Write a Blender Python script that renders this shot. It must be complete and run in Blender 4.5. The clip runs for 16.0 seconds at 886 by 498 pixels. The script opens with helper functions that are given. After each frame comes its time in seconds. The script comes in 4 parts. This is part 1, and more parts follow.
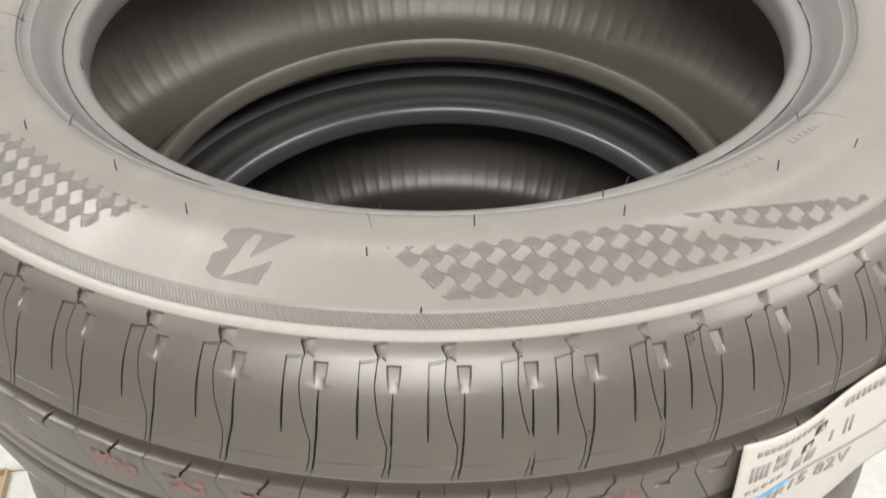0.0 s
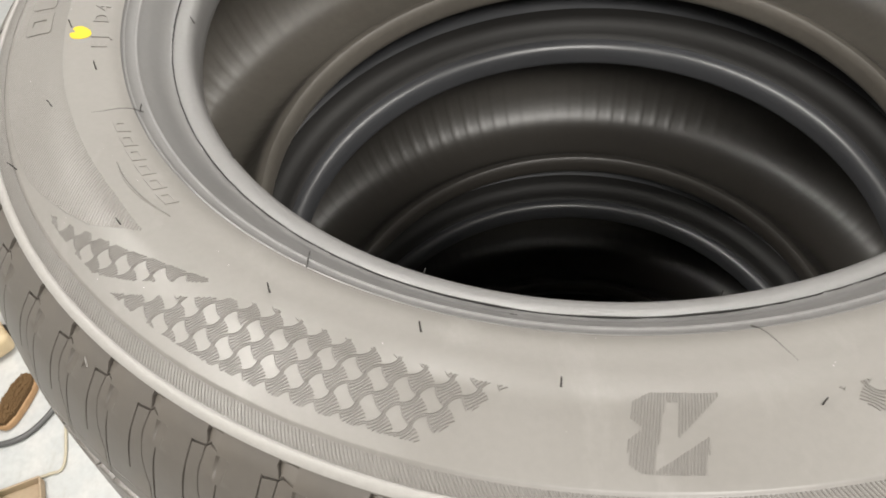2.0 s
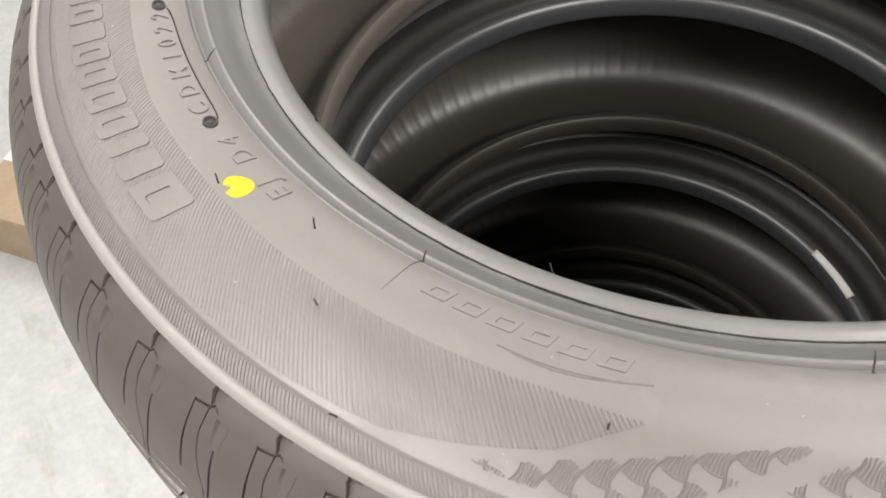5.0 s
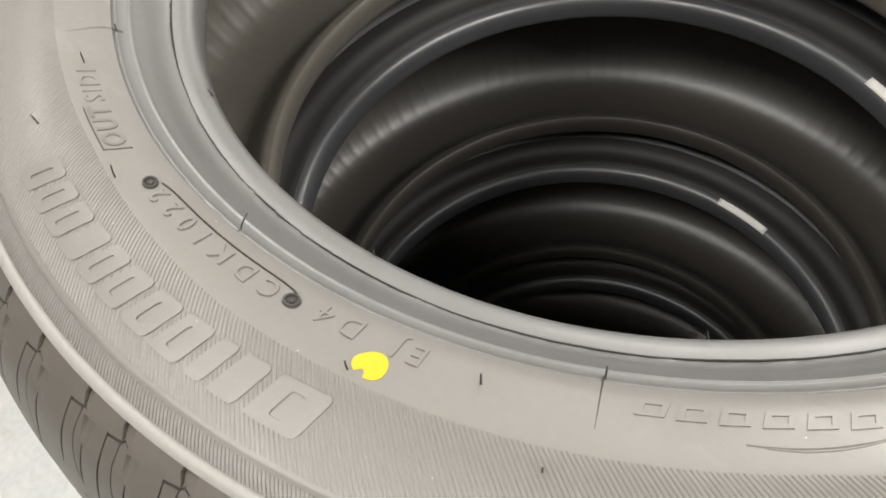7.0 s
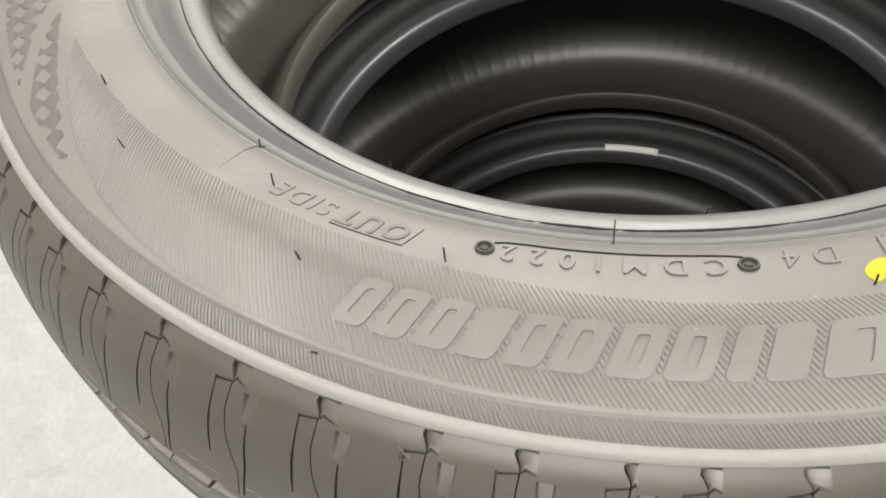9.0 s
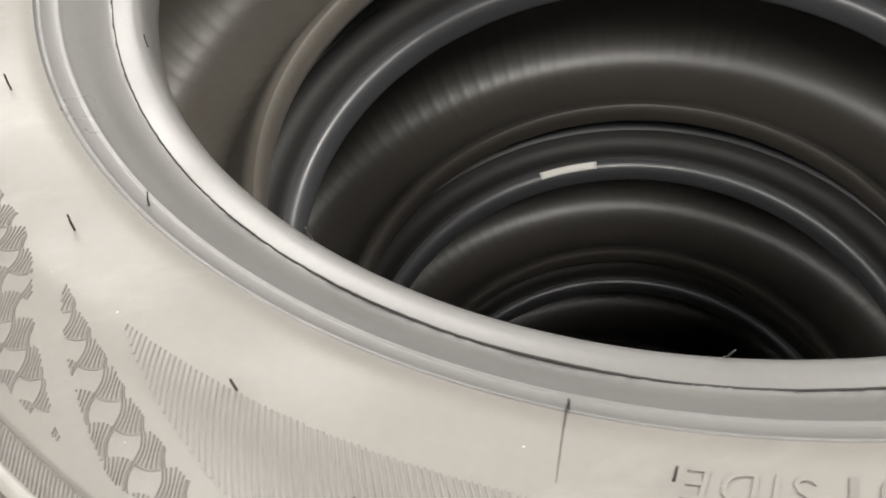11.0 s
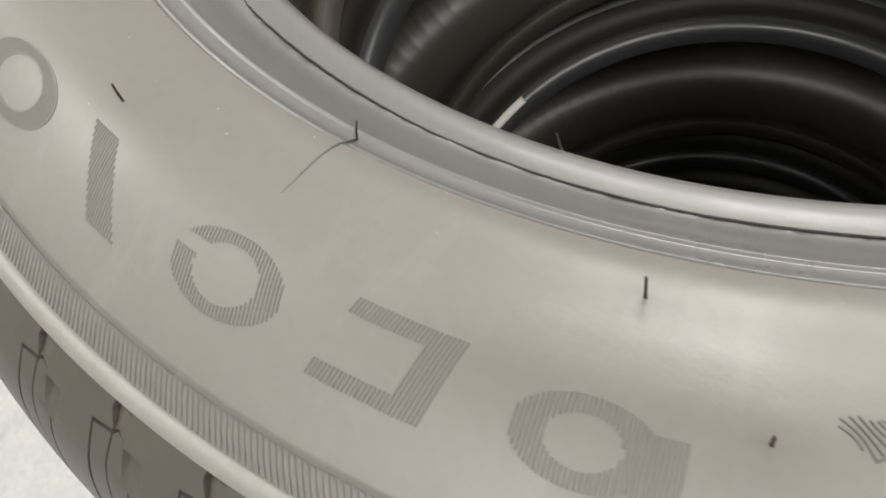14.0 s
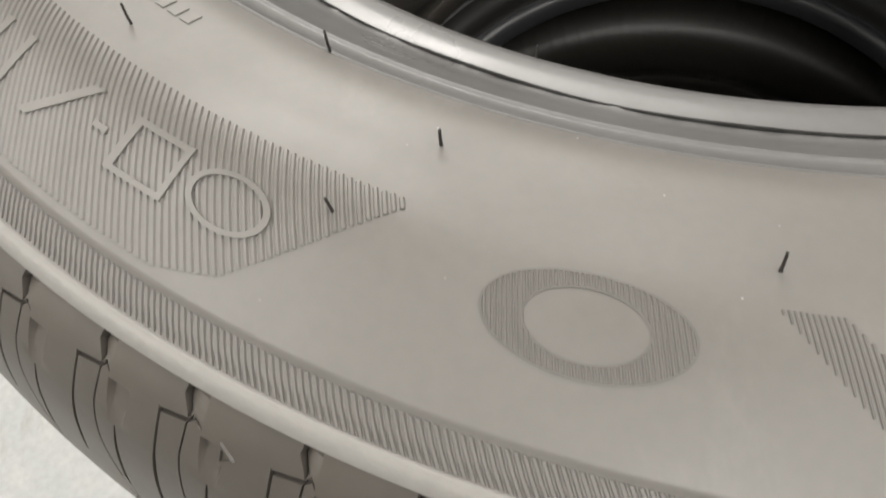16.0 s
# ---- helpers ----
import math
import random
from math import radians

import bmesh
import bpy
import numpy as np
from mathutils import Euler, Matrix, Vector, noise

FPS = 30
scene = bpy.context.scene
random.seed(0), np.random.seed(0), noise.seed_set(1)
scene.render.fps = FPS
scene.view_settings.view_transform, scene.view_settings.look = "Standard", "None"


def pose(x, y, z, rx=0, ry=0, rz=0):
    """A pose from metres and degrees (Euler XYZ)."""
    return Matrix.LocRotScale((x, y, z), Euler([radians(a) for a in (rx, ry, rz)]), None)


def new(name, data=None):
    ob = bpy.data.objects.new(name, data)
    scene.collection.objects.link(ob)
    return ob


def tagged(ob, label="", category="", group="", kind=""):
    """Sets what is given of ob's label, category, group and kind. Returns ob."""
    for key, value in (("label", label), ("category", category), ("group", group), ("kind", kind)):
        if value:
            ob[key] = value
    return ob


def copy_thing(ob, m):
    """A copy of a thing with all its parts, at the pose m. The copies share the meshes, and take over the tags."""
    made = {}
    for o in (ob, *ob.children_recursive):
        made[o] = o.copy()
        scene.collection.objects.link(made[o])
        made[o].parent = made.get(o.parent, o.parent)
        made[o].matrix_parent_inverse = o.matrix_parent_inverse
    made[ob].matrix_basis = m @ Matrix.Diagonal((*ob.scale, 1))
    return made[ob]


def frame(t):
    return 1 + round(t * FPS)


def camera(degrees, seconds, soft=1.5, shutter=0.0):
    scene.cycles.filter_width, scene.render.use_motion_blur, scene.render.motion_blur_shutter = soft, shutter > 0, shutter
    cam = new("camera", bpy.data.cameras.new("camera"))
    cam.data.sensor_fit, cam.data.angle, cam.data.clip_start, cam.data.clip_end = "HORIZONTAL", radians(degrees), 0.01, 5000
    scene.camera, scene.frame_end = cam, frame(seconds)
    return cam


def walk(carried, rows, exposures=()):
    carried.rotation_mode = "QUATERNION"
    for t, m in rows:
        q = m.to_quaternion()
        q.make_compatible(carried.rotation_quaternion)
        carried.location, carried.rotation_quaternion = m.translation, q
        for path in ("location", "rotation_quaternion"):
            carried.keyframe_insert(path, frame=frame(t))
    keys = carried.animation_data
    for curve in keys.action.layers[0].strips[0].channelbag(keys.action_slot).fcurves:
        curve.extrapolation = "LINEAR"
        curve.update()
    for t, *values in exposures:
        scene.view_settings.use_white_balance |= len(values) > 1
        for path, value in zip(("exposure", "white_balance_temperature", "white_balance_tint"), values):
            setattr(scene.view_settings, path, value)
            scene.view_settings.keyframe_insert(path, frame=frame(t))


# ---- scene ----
cam = camera(56.51, 16.0, 1.7, 0.2)
PATH = [
    (0.0, pose(0.0736, -0.4245, 1.4964, 48.55, 0.43, 9.19)),
    (0.5, pose(0.0607, -0.3931, 1.5234, 45.23, 0.88, 9.73)),
    (0.8, pose(0.0427, -0.3857, 1.5239, 41.55, 2.19, 8.90)),
    (1.0, pose(0.0182, -0.3821, 1.5201, 40.44, 2.73, 7.21)),
    (1.5, pose(-0.0363, -0.3507, 1.5175, 39.12, 4.65, 2.08)),
    (2.0, pose(-0.0638, -0.3356, 1.5164, 39.29, 5.37, -2.39)),
    (2.5, pose(-0.0955, -0.3362, 1.5106, 38.95, 5.19, -6.09)),
    (3.0, pose(-0.1055, -0.3153, 1.5038, 38.02, 3.69, -8.80)),
    (3.5, pose(-0.1275, -0.2882, 1.4979, 37.44, 2.83, -11.63)),
    (4.0, pose(-0.1724, -0.2492, 1.5051, 36.65, 3.67, -18.35)),
    (4.2, pose(-0.1871, -0.2337, 1.5074, 36.15, 3.94, -21.65)),
    (6.3, pose(-0.2900, -0.1541, 1.4709, 34.90, 2.16, -43.58)),
    (6.5, pose(-0.2919, -0.1361, 1.4765, 34.47, 2.17, -46.42)),
    (7.0, pose(-0.2747, -0.1226, 1.5004, 34.95, 4.75, -52.67)),
    (7.5, pose(-0.2832, -0.1022, 1.5053, 36.65, 5.86, -60.92)),
    (8.0, pose(-0.2871, -0.0310, 1.4979, 37.66, 5.58, -72.33)),
    (8.5, pose(-0.3099, 0.0181, 1.4905, 37.78, 5.46, -80.84)),
    (9.0, pose(-0.3358, 0.0319, 1.4880, 36.52, 6.95, -85.58)),
    (9.5, pose(-0.3152, 0.0544, 1.4830, 37.86, 6.21, -88.96)),
    (9.7, pose(-0.2965, 0.0612, 1.4782, 37.77, 6.63, -90.22)),
    (11.8, pose(-0.1971, 0.1775, 1.4465, 33.59, 7.47, -120.02)),
    (12.0, pose(-0.1862, 0.1791, 1.4483, 33.14, 7.39, -121.82)),
    (12.5, pose(-0.1626, 0.1990, 1.4458, 31.07, 7.65, -127.41)),
    (13.0, pose(-0.1307, 0.2279, 1.4423, 28.84, 9.00, -135.01)),
    (13.5, pose(-0.0934, 0.2620, 1.4299, 27.85, 9.88, -142.14)),
    (14.0, pose(-0.0593, 0.2595, 1.4292, 27.83, 11.90, -149.02)),
    (14.5, pose(-0.0190, 0.2554, 1.4338, 25.86, 11.89, -157.43)),
    (15.0, pose(0.0444, 0.2644, 1.4245, 25.74, 10.53, -167.15)),
    (15.5, pose(0.0789, 0.2751, 1.4177, 25.39, 9.39, -176.25)),
    (16.0, pose(0.0895, 0.2611, 1.4227, 25.15, 8.23, 177.76)),
]
EXPOSURES = [(0.0, 0.29), (0.5, 0.34), (2.5, 0.3), (4.0, 0.35), (6.5, 0.14), (7.5, 0.44), (8.0, 0.49), (8.5, 0.35), (9.5, 0.18), (12.0, 0.55), (12.5, 0.49), (13.0, 0.29), (13.5, -0.01), (14.0, -0.07), (14.5, 0.0), (15.0, -0.16), (15.5, -0.21), (16.0, -0.18)]
walk(cam, PATH, EXPOSURES)

# ---- light: assumed overhead lamps, none in view, placed for brightness, white walls round it ----
world = bpy.data.worlds.new("world")
world.use_nodes = True
world.node_tree.nodes["Background"].inputs[0].default_value = (0.9, 0.95, 1.0, 1)
world.node_tree.nodes["Background"].inputs[1].default_value = 0.02
scene.world = world


def unseen_lamp(x, y, z, sx, sy, watts, colour):
    data = bpy.data.lights.new("unseen_lamp", "AREA")
    data.shape, data.size, data.size_y, data.energy, data.color = "RECTANGLE", sx, sy, watts, colour
    ob = new("unseen_lamp", data)
    ob.matrix_world = pose(x, y, z)
    return ob


# added area lamps; places and watts only balance the brightness round the stack
for lx, ly, watts in ((-1.35, 0.2, 48), (0.1, 1.5, 34), (0.2, -2.0, 82), (2.0, 0.1, 60)):
    unseen_lamp(lx, ly, 3.1, 1.7 if abs(lx) < 1 else 0.6, 0.6 if abs(lx) < 1 else 1.7, watts, (1.0, 0.963, 0.908))

# ---- materials ----
TAU = math.tau


def material(name, colour, rough=0.5, metal=0.0, spec=0.5, grain=None, stain=None, bump=0.0, bump_scale=800.0, rough_var=0.0, dust=0.0, smudge=None):
    """grain: (scale, amount) fine mottling; stain: (scale, amount, colour) large patches."""
    m = bpy.data.materials.new(name)
    m.use_nodes = True
    nt = m.node_tree
    b = nt.nodes["Principled BSDF"]
    b.inputs["Roughness"].default_value, b.inputs["Metallic"].default_value = rough, metal
    b.inputs["Specular IOR Level"].default_value = spec
    co = nt.nodes.new("ShaderNodeTexCoord")
    col = nt.nodes.new("ShaderNodeRGB")
    col.outputs[0].default_value = (*colour, 1)
    out = col.outputs[0]

    def noise_node(scale, detail=4.0):
        n = nt.nodes.new("ShaderNodeTexNoise")
        n.inputs["Scale"].default_value, n.inputs["Detail"].default_value = scale, detail
        nt.links.new(co.outputs["Object"], n.inputs["Vector"])
        return n

    def mix(a, bcol, fac_socket, amount, lo=0.35, hi=0.7):
        r = nt.nodes.new("ShaderNodeMapRange")
        r.inputs["From Min"].default_value, r.inputs["From Max"].default_value = lo, hi
        r.inputs["To Min"].default_value, r.inputs["To Max"].default_value = 0.0, amount
        nt.links.new(fac_socket, r.inputs["Value"])
        mx = nt.nodes.new("ShaderNodeMix")
        mx.data_type = "RGBA"
        nt.links.new(r.outputs[0], mx.inputs[0])
        nt.links.new(a, mx.inputs[6])
        mx.inputs[7].default_value = (*bcol, 1)
        return mx.outputs[2]

    if stain:
        out = mix(out, stain[2], noise_node(stain[0], 6).outputs["Fac"], stain[1], 0.45, 0.68)
    if smudge:
        # wiped, chalky marks, drawn out along one direction
        mp = nt.nodes.new("ShaderNodeMapping")
        mp.inputs["Scale"].default_value, mp.inputs["Rotation"].default_value = (1.0, 0.35, 1.0), (0, 0, 0.6)
        nt.links.new(co.outputs["Object"], mp.inputs["Vector"])
        n = noise_node(smudge[0], 9)
        nt.links.new(mp.outputs[0], n.inputs["Vector"])
        n.inputs["Roughness"].default_value = 0.68
        out = mix(out, smudge[2], n.outputs["Fac"], smudge[1], 0.56, 0.74)
    if grain:
        out = mix(out, [c * 0.55 for c in colour], noise_node(grain[0], 3).outputs["Fac"], grain[1])
    if dust:
        n = nt.nodes.new("ShaderNodeTexVoronoi")
        n.inputs["Scale"].default_value = 190
        nt.links.new(co.outputs["Object"], n.inputs["Vector"])
        r = nt.nodes.new("ShaderNodeMapRange")
        r.inputs["From Min"].default_value, r.inputs["From Max"].default_value = 0.046, 0.022
        nt.links.new(n.outputs["Distance"], r.inputs["Value"])
        mask = nt.nodes.new("ShaderNodeMath")
        mask.operation = "MULTIPLY"
        pick = nt.nodes.new("ShaderNodeMapRange")
        pick.inputs["From Min"].default_value, pick.inputs["From Max"].default_value = 0.49, 0.57
        nt.links.new(noise_node(60, 2).outputs["Fac"], pick.inputs["Value"])
        nt.links.new(r.outputs[0], mask.inputs[0])
        nt.links.new(pick.outputs[0], mask.inputs[1])
        out = mix(out, (0.62, 0.61, 0.58), mask.outputs[0], dust, 0.0, 1.0)
    nt.links.new(out, b.inputs["Base Color"])
    if rough_var:
        r = nt.nodes.new("ShaderNodeMapRange")
        r.inputs["From Min"].default_value, r.inputs["From Max"].default_value = 0.3, 0.7
        r.inputs["To Min"].default_value, r.inputs["To Max"].default_value = rough - rough_var, rough + rough_var
        nt.links.new(noise_node(22, 5).outputs["Fac"], r.inputs["Value"])
        nt.links.new(r.outputs[0], b.inputs["Roughness"])
    if bump:
        bn = nt.nodes.new("ShaderNodeBump")
        bn.inputs["Strength"].default_value, bn.inputs["Distance"].default_value = bump, 0.0006
        nt.links.new(noise_node(bump_scale, 3).outputs["Fac"], bn.inputs["Height"])
        nt.links.new(bn.outputs[0], b.inputs["Normal"])
    return m


RUBBER = material("sidewall_rubber", (0.182, 0.172, 0.159), 0.46, spec=0.75, grain=(420, 0.10), stain=(9, 0.35, (0.212, 0.201, 0.187)), bump=0.05, rough_var=0.10, dust=0.8, smudge=(42, 0.42, (0.27, 0.26, 0.245)))
TREAD = material("tread_rubber", (0.082, 0.073, 0.063), 0.40, spec=1.0, grain=(300, 0.15), stain=(16, 0.5, (0.125, 0.098, 0.070)), bump=0.05, rough_var=0.06)
# Sidewall rubber, rougher and darkened for the shade between fine ridges.
HATCH_SHADED = material("hatch_shaded_rubber", (0.158, 0.149, 0.138), 0.50, spec=0.6, grain=(600, 0.1), smudge=(42, 0.4, (0.25, 0.24, 0.22)))
# Darkened for the shadow along the mould seams; also colours plugs and print boxes.
SEAM = material("seam_rubber", (0.055, 0.051, 0.047), 0.5, grain=(600, 0.1))
BEAD = material("bead_rubber", (0.160, 0.157, 0.155), 0.35, spec=0.8, grain=(500, 0.12), stain=(30, 0.25, (0.170, 0.169, 0.172)), bump=0.06, rough_var=0.08)
# Lower tyres: darker copy of the bead and wall rubber, shade in its colour.
SHADED = material("shaded_black_rubber", (0.060, 0.062, 0.067), 0.40, spec=1.0, grain=(500, 0.15), stain=(30, 0.3, (0.072, 0.073, 0.076)), bump=0.05, rough_var=0.06)
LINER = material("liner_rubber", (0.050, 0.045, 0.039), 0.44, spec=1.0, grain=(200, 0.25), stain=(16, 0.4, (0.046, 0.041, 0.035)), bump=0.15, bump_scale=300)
# Top tyre's liner: lighter copy of LINER, brightened for the light it catches.
LIT_LINER = material("lit_liner_rubber", (0.120, 0.109, 0.093), 0.46, spec=0.9, grain=(200, 0.25), stain=(16, 0.5, (0.090, 0.078, 0.064)), bump=0.15, bump_scale=300, smudge=(30, 0.4, (0.16, 0.148, 0.125)))
# Chalky scuffs on a base colour lightened for the sheen of the upturned ring.
CHALKY_LIT = material("shoulder_rubber", (0.30, 0.29, 0.275), 0.46, spec=0.45, grain=(420, 0.15), smudge=(60, 0.6, (0.33, 0.32, 0.30)), bump=0.2)
HAIR = material("hair_rubber", (0.03, 0.028, 0.026), 0.45)
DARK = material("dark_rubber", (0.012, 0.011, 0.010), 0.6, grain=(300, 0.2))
YELLOW = material("yellow_paint", (0.56, 0.42, 0.01), 0.55, grain=(900, 0.12))
PINK = material("pink_paint", (0.21, 0.125, 0.118), 0.7, grain=(400, 0.5))
PAPER = material("label_paper", (0.56, 0.53, 0.50), 0.5, grain=(60, 0.08), stain=(40, 0.15, (0.5, 0.47, 0.44)), bump=0.2, bump_scale=90)
INK = material("grey_ink", (0.32, 0.30, 0.30), 0.6, grain=(900, 0.3))
BLUE = material("blue_ink", (0.07, 0.36, 0.72), 0.55, grain=(900, 0.15))
STICKER = material("white_sticker", (0.78, 0.76, 0.72), 0.5, grain=(300, 0.08))
FLOOR = material("painted_concrete", (0.53, 0.545, 0.545), 0.5, grain=(70, 0.22), stain=(17, 0.85, (0.60, 0.598, 0.585)), smudge=(16, 0.75, (0.40, 0.385, 0.34)), bump=0.4, bump_scale=120, rough_var=0.15)
WALL = material("wall_paint", (0.54, 0.53, 0.51), 0.8, grain=(30, 0.06), bump=0.1, bump_scale=60)
CEIL = material("ceiling_paint", (0.22, 0.22, 0.215), 0.85, grain=(30, 0.05))
CARD = material("cardboard", (0.42, 0.32, 0.22), 0.75, grain=(90, 0.2), stain=(20, 0.4, (0.34, 0.25, 0.16)), bump=0.2, bump_scale=200)
BROWN = material("brown_bristle", (0.15, 0.085, 0.032), 0.8, grain=(400, 0.5), bump=0.6, bump_scale=500)
WOOD = material("wood", (0.46, 0.28, 0.14), 0.55, grain=(120, 0.3), stain=(30, 0.4, (0.36, 0.2, 0.09)))
GREEN = material("green_plastic", (0.03, 0.42, 0.12), 0.35, grain=(200, 0.08))
WHITE = material("white_plastic", (0.74, 0.74, 0.70), 0.4, grain=(120, 0.06))
CREAM = material("cream_plastic", (0.62, 0.50, 0.32), 0.45, grain=(120, 0.1), stain=(18, 0.3, (0.5, 0.38, 0.22)))
RED = material("red_plastic", (0.62, 0.05, 0.03), 0.4, grain=(200, 0.1))
ORANGE = material("orange_plastic", (0.62, 0.24, 0.05), 0.5, grain=(160, 0.2), stain=(40, 0.3, (0.48, 0.2, 0.06)))
HOSE = material("grey_hose", (0.10, 0.10, 0.10), 0.45, grain=(200, 0.15))
ROPE = material("pale_cord", (0.52, 0.47, 0.36), 0.85, grain=(400, 0.3), bump=0.5, bump_scale=500)
CYAN = material("cyan_plastic", (0.12, 0.45, 0.68), 0.4, grain=(200, 0.1))

# ---- helpers for meshes ----


def mesh_from(name, verts, faces, mat, smooth=True, sharp=0):
    me = bpy.data.meshes.new(name)
    me.from_pydata([tuple(v) for v in verts], [], faces)
    me.materials.append(mat)
    if smooth:
        me.polygons.foreach_set("use_smooth", [True] * len(me.polygons))
    me.update()
    if sharp:
        me.set_sharp_from_angle(angle=radians(sharp))
    return me


def child(name, me, parent, label=""):
    ob = new(name, me)
    ob.parent = parent
    if label:
        ob["label"] = label
    return ob


def lathe(name, prof, mat, seg=360, closed=False, ripple=None, sharp=()):
    """A ring turned round z from (radius, height) points."""
    n = len(prof)
    verts = []
    for i in range(seg):
        a = TAU * i / seg
        c, s = math.cos(a), math.sin(a)
        for k, (r, z) in enumerate(prof):
            rr = r + (ripple(i, k) if ripple else 0.0)
            verts.append((rr * c, rr * s, z))
    faces = []
    for i in range(seg):
        j = (i + 1) % seg
        for k in range(n if closed else n - 1):
            k2 = (k + 1) % n
            faces.append((i * n + k, j * n + k, j * n + k2, i * n + k2))
    return mesh_from(name, verts, faces, mat)


def smooth_curve(pts, per=6):
    """Catmull-Rom through (x, y) points."""
    out = []
    p = [pts[0]] + list(pts) + [pts[-1]]
    for i in range(1, len(p) - 2):
        for k in range(per):
            t = k / per
            out.append(tuple(0.5 * (2 * p[i][d] + (p[i + 1][d] - p[i - 1][d]) * t + (2 * p[i - 1][d] - 5 * p[i][d] + 4 * p[i + 1][d] - p[i + 2][d]) * t * t
                                   + (3 * p[i][d] - p[i - 1][d] - 3 * p[i + 1][d] + p[i + 2][d]) * t ** 3) for d in range(len(p[0]))))
    out.append(tuple(pts[-1]))
    return out


# ---- the tyre's section: radius and height from the bead's heel ----
PITCH = 0.186          # height of one tyre in the stack
TOP = 1.302             # bead heel of the top tyre above the floor
MID = -0.069           # the tyre's mid plane, from the heel
SIDE = [(0.2108, 0.0158), (0.215, 0.0180), (0.222, 0.0197), (0.228, 0.0211), (0.235, 0.0220), (0.242, 0.0210), (0.2525, 0.0178), (0.2570, 0.0162)]
SIDE = smooth_curve(SIDE, 5)
LIP = [(0.1875, -0.0185), (0.1858, -0.0165), (0.1853, -0.0125), (0.1853, -0.0060), (0.1857, -0.0036), (0.1868, -0.0018), (0.1885, -0.0008), (0.1910, -0.0003), (0.1938, 0.0)]
GROOVE = [(0.1942, 0.0), (0.1955, 0.0006), (0.1972, 0.0020), (0.1990, 0.0042), (0.2008, 0.0066), (0.2026, 0.0088), (0.2044, 0.0106), (0.2049, 0.0112), (0.2052, 0.0117), (0.2056, 0.0119),
          (0.2060, 0.0117), (0.2064, 0.0118), (0.2078, 0.0128), (0.2090, 0.0136), (0.2093, 0.0141), (0.2096, 0.0145), (0.2099, 0.0145), (0.2102, 0.0142), (0.2105, 0.0146)]
# the tyres below, coloured darker for shade: a broad flat heel, a soft inner corner and a steep flare behind it
ROUND = [(0.1875, -0.0185), (0.1858, -0.0168), (0.1853, -0.0130), (0.1854, -0.0080), (0.1862, -0.0045), (0.1880, -0.0020), (0.1905, -0.0007), (0.1935, -0.0001)]
PLAIN = [(0.1935, -0.0001), (0.1950, 0.0014), (0.1962, 0.0040), (0.1978, 0.0080), (0.2010, 0.0120), (0.2050, 0.0140), (0.2108, 0.0158)]
RIB = [(0.2574, 0.0157), (0.2580, 0.0153), (0.2600, 0.0147), (0.2620, 0.0140), (0.2630, 0.0139), (0.2633, 0.0143), (0.2640, 0.0144), (0.2650, 0.0140), (0.2659, 0.0133), (0.2664, 0.0126), (0.2664, 0.0112), (0.2660, 0.0095)]
TREAD_CURVE = smooth_curve([(0.2664, 0.0122), (0.2715, 0.0085), (0.2790, 0.0), (0.2845, -0.012), (0.2880, -0.025), (0.2900, -0.040), (0.2915, -0.069)], 10)
SURF = LIP + GROOVE + SIDE + RIB[:10]
SR = np.array([p[0] for p in SURF])
SZ = np.array([p[1] for p in SURF])
_keep = SR > 0.1942
SR, SZ = SR[_keep], SZ[_keep]


def on_side(r, deg, h=0.0):
    """A point of the sidewall at a radius and an azimuth, h above the rubber."""
    z = float(np.interp(r, SR, SZ))
    slope = (float(np.interp(r + 5e-4, SR, SZ)) - float(np.interp(r - 5e-4, SR, SZ))) / 1e-3
    k = 1.0 / math.sqrt(1 + slope * slope)
    a = radians(deg)
    rr = r - slope * k * h
    return (rr * math.cos(a), rr * math.sin(a), z + k * h)


ARC = [0.0]
for p, q in zip(TREAD_CURVE, TREAD_CURVE[1:]):
    ARC.append(ARC[-1] + math.hypot(q[0] - p[0], q[1] - p[1]))


def on_tread(s, deg, depth=0.0, flip=False):
    """A point of the tread, s metres down from the shoulder's edge."""
    r = float(np.interp(s, ARC, [p[0] for p in TREAD_CURVE]))
    z = float(np.interp(s, ARC, [p[1] for p in TREAD_CURVE]))
    r2 = float(np.interp(s + 1e-3, ARC, [p[0] for p in TREAD_CURVE])) - float(np.interp(s - 1e-3, ARC, [p[0] for p in TREAD_CURVE]))
    z2 = float(np.interp(s + 1e-3, ARC, [p[1] for p in TREAD_CURVE])) - float(np.interp(s - 1e-3, ARC, [p[1] for p in TREAD_CURVE]))
    ln = math.hypot(r2, z2) or 1.0
    r, z = r + z2 / ln * depth, z - r2 / ln * depth
    if flip:
        z = 2 * MID - z
    a = radians(deg)
    return (r * math.cos(a), r * math.sin(a), z)


S_END = 0.0465         # lower edge of the shoulder blocks
# degrees from block to block, clockwise from the first
PITCHES = [4.5, 3.8, 4.9, 3.4, 4.5, 4.3, 4.7, 5.6, 5.3, 5.7, 5.8, 5.9, 5.2, 4.7, 4.4, 4.5, 4.8, 5.8, 4.2, 4.4, 4.7, 5.3, 5.6, 5.1, 4.5, 3.4, 5.1, 4.6, 5.9, 5.4, 5.5, 5.4, 4.8]
PITCHES += [4.3, 4.8, 5.2, 4.6, 4.2, 4.4, 4.9, 5.1, 4.6, 4.3, 4.4, 4.6, 4.7, 4.4, 4.3, 4.3, 3.7, 4.3, 3.7, 4.0, 4.1]
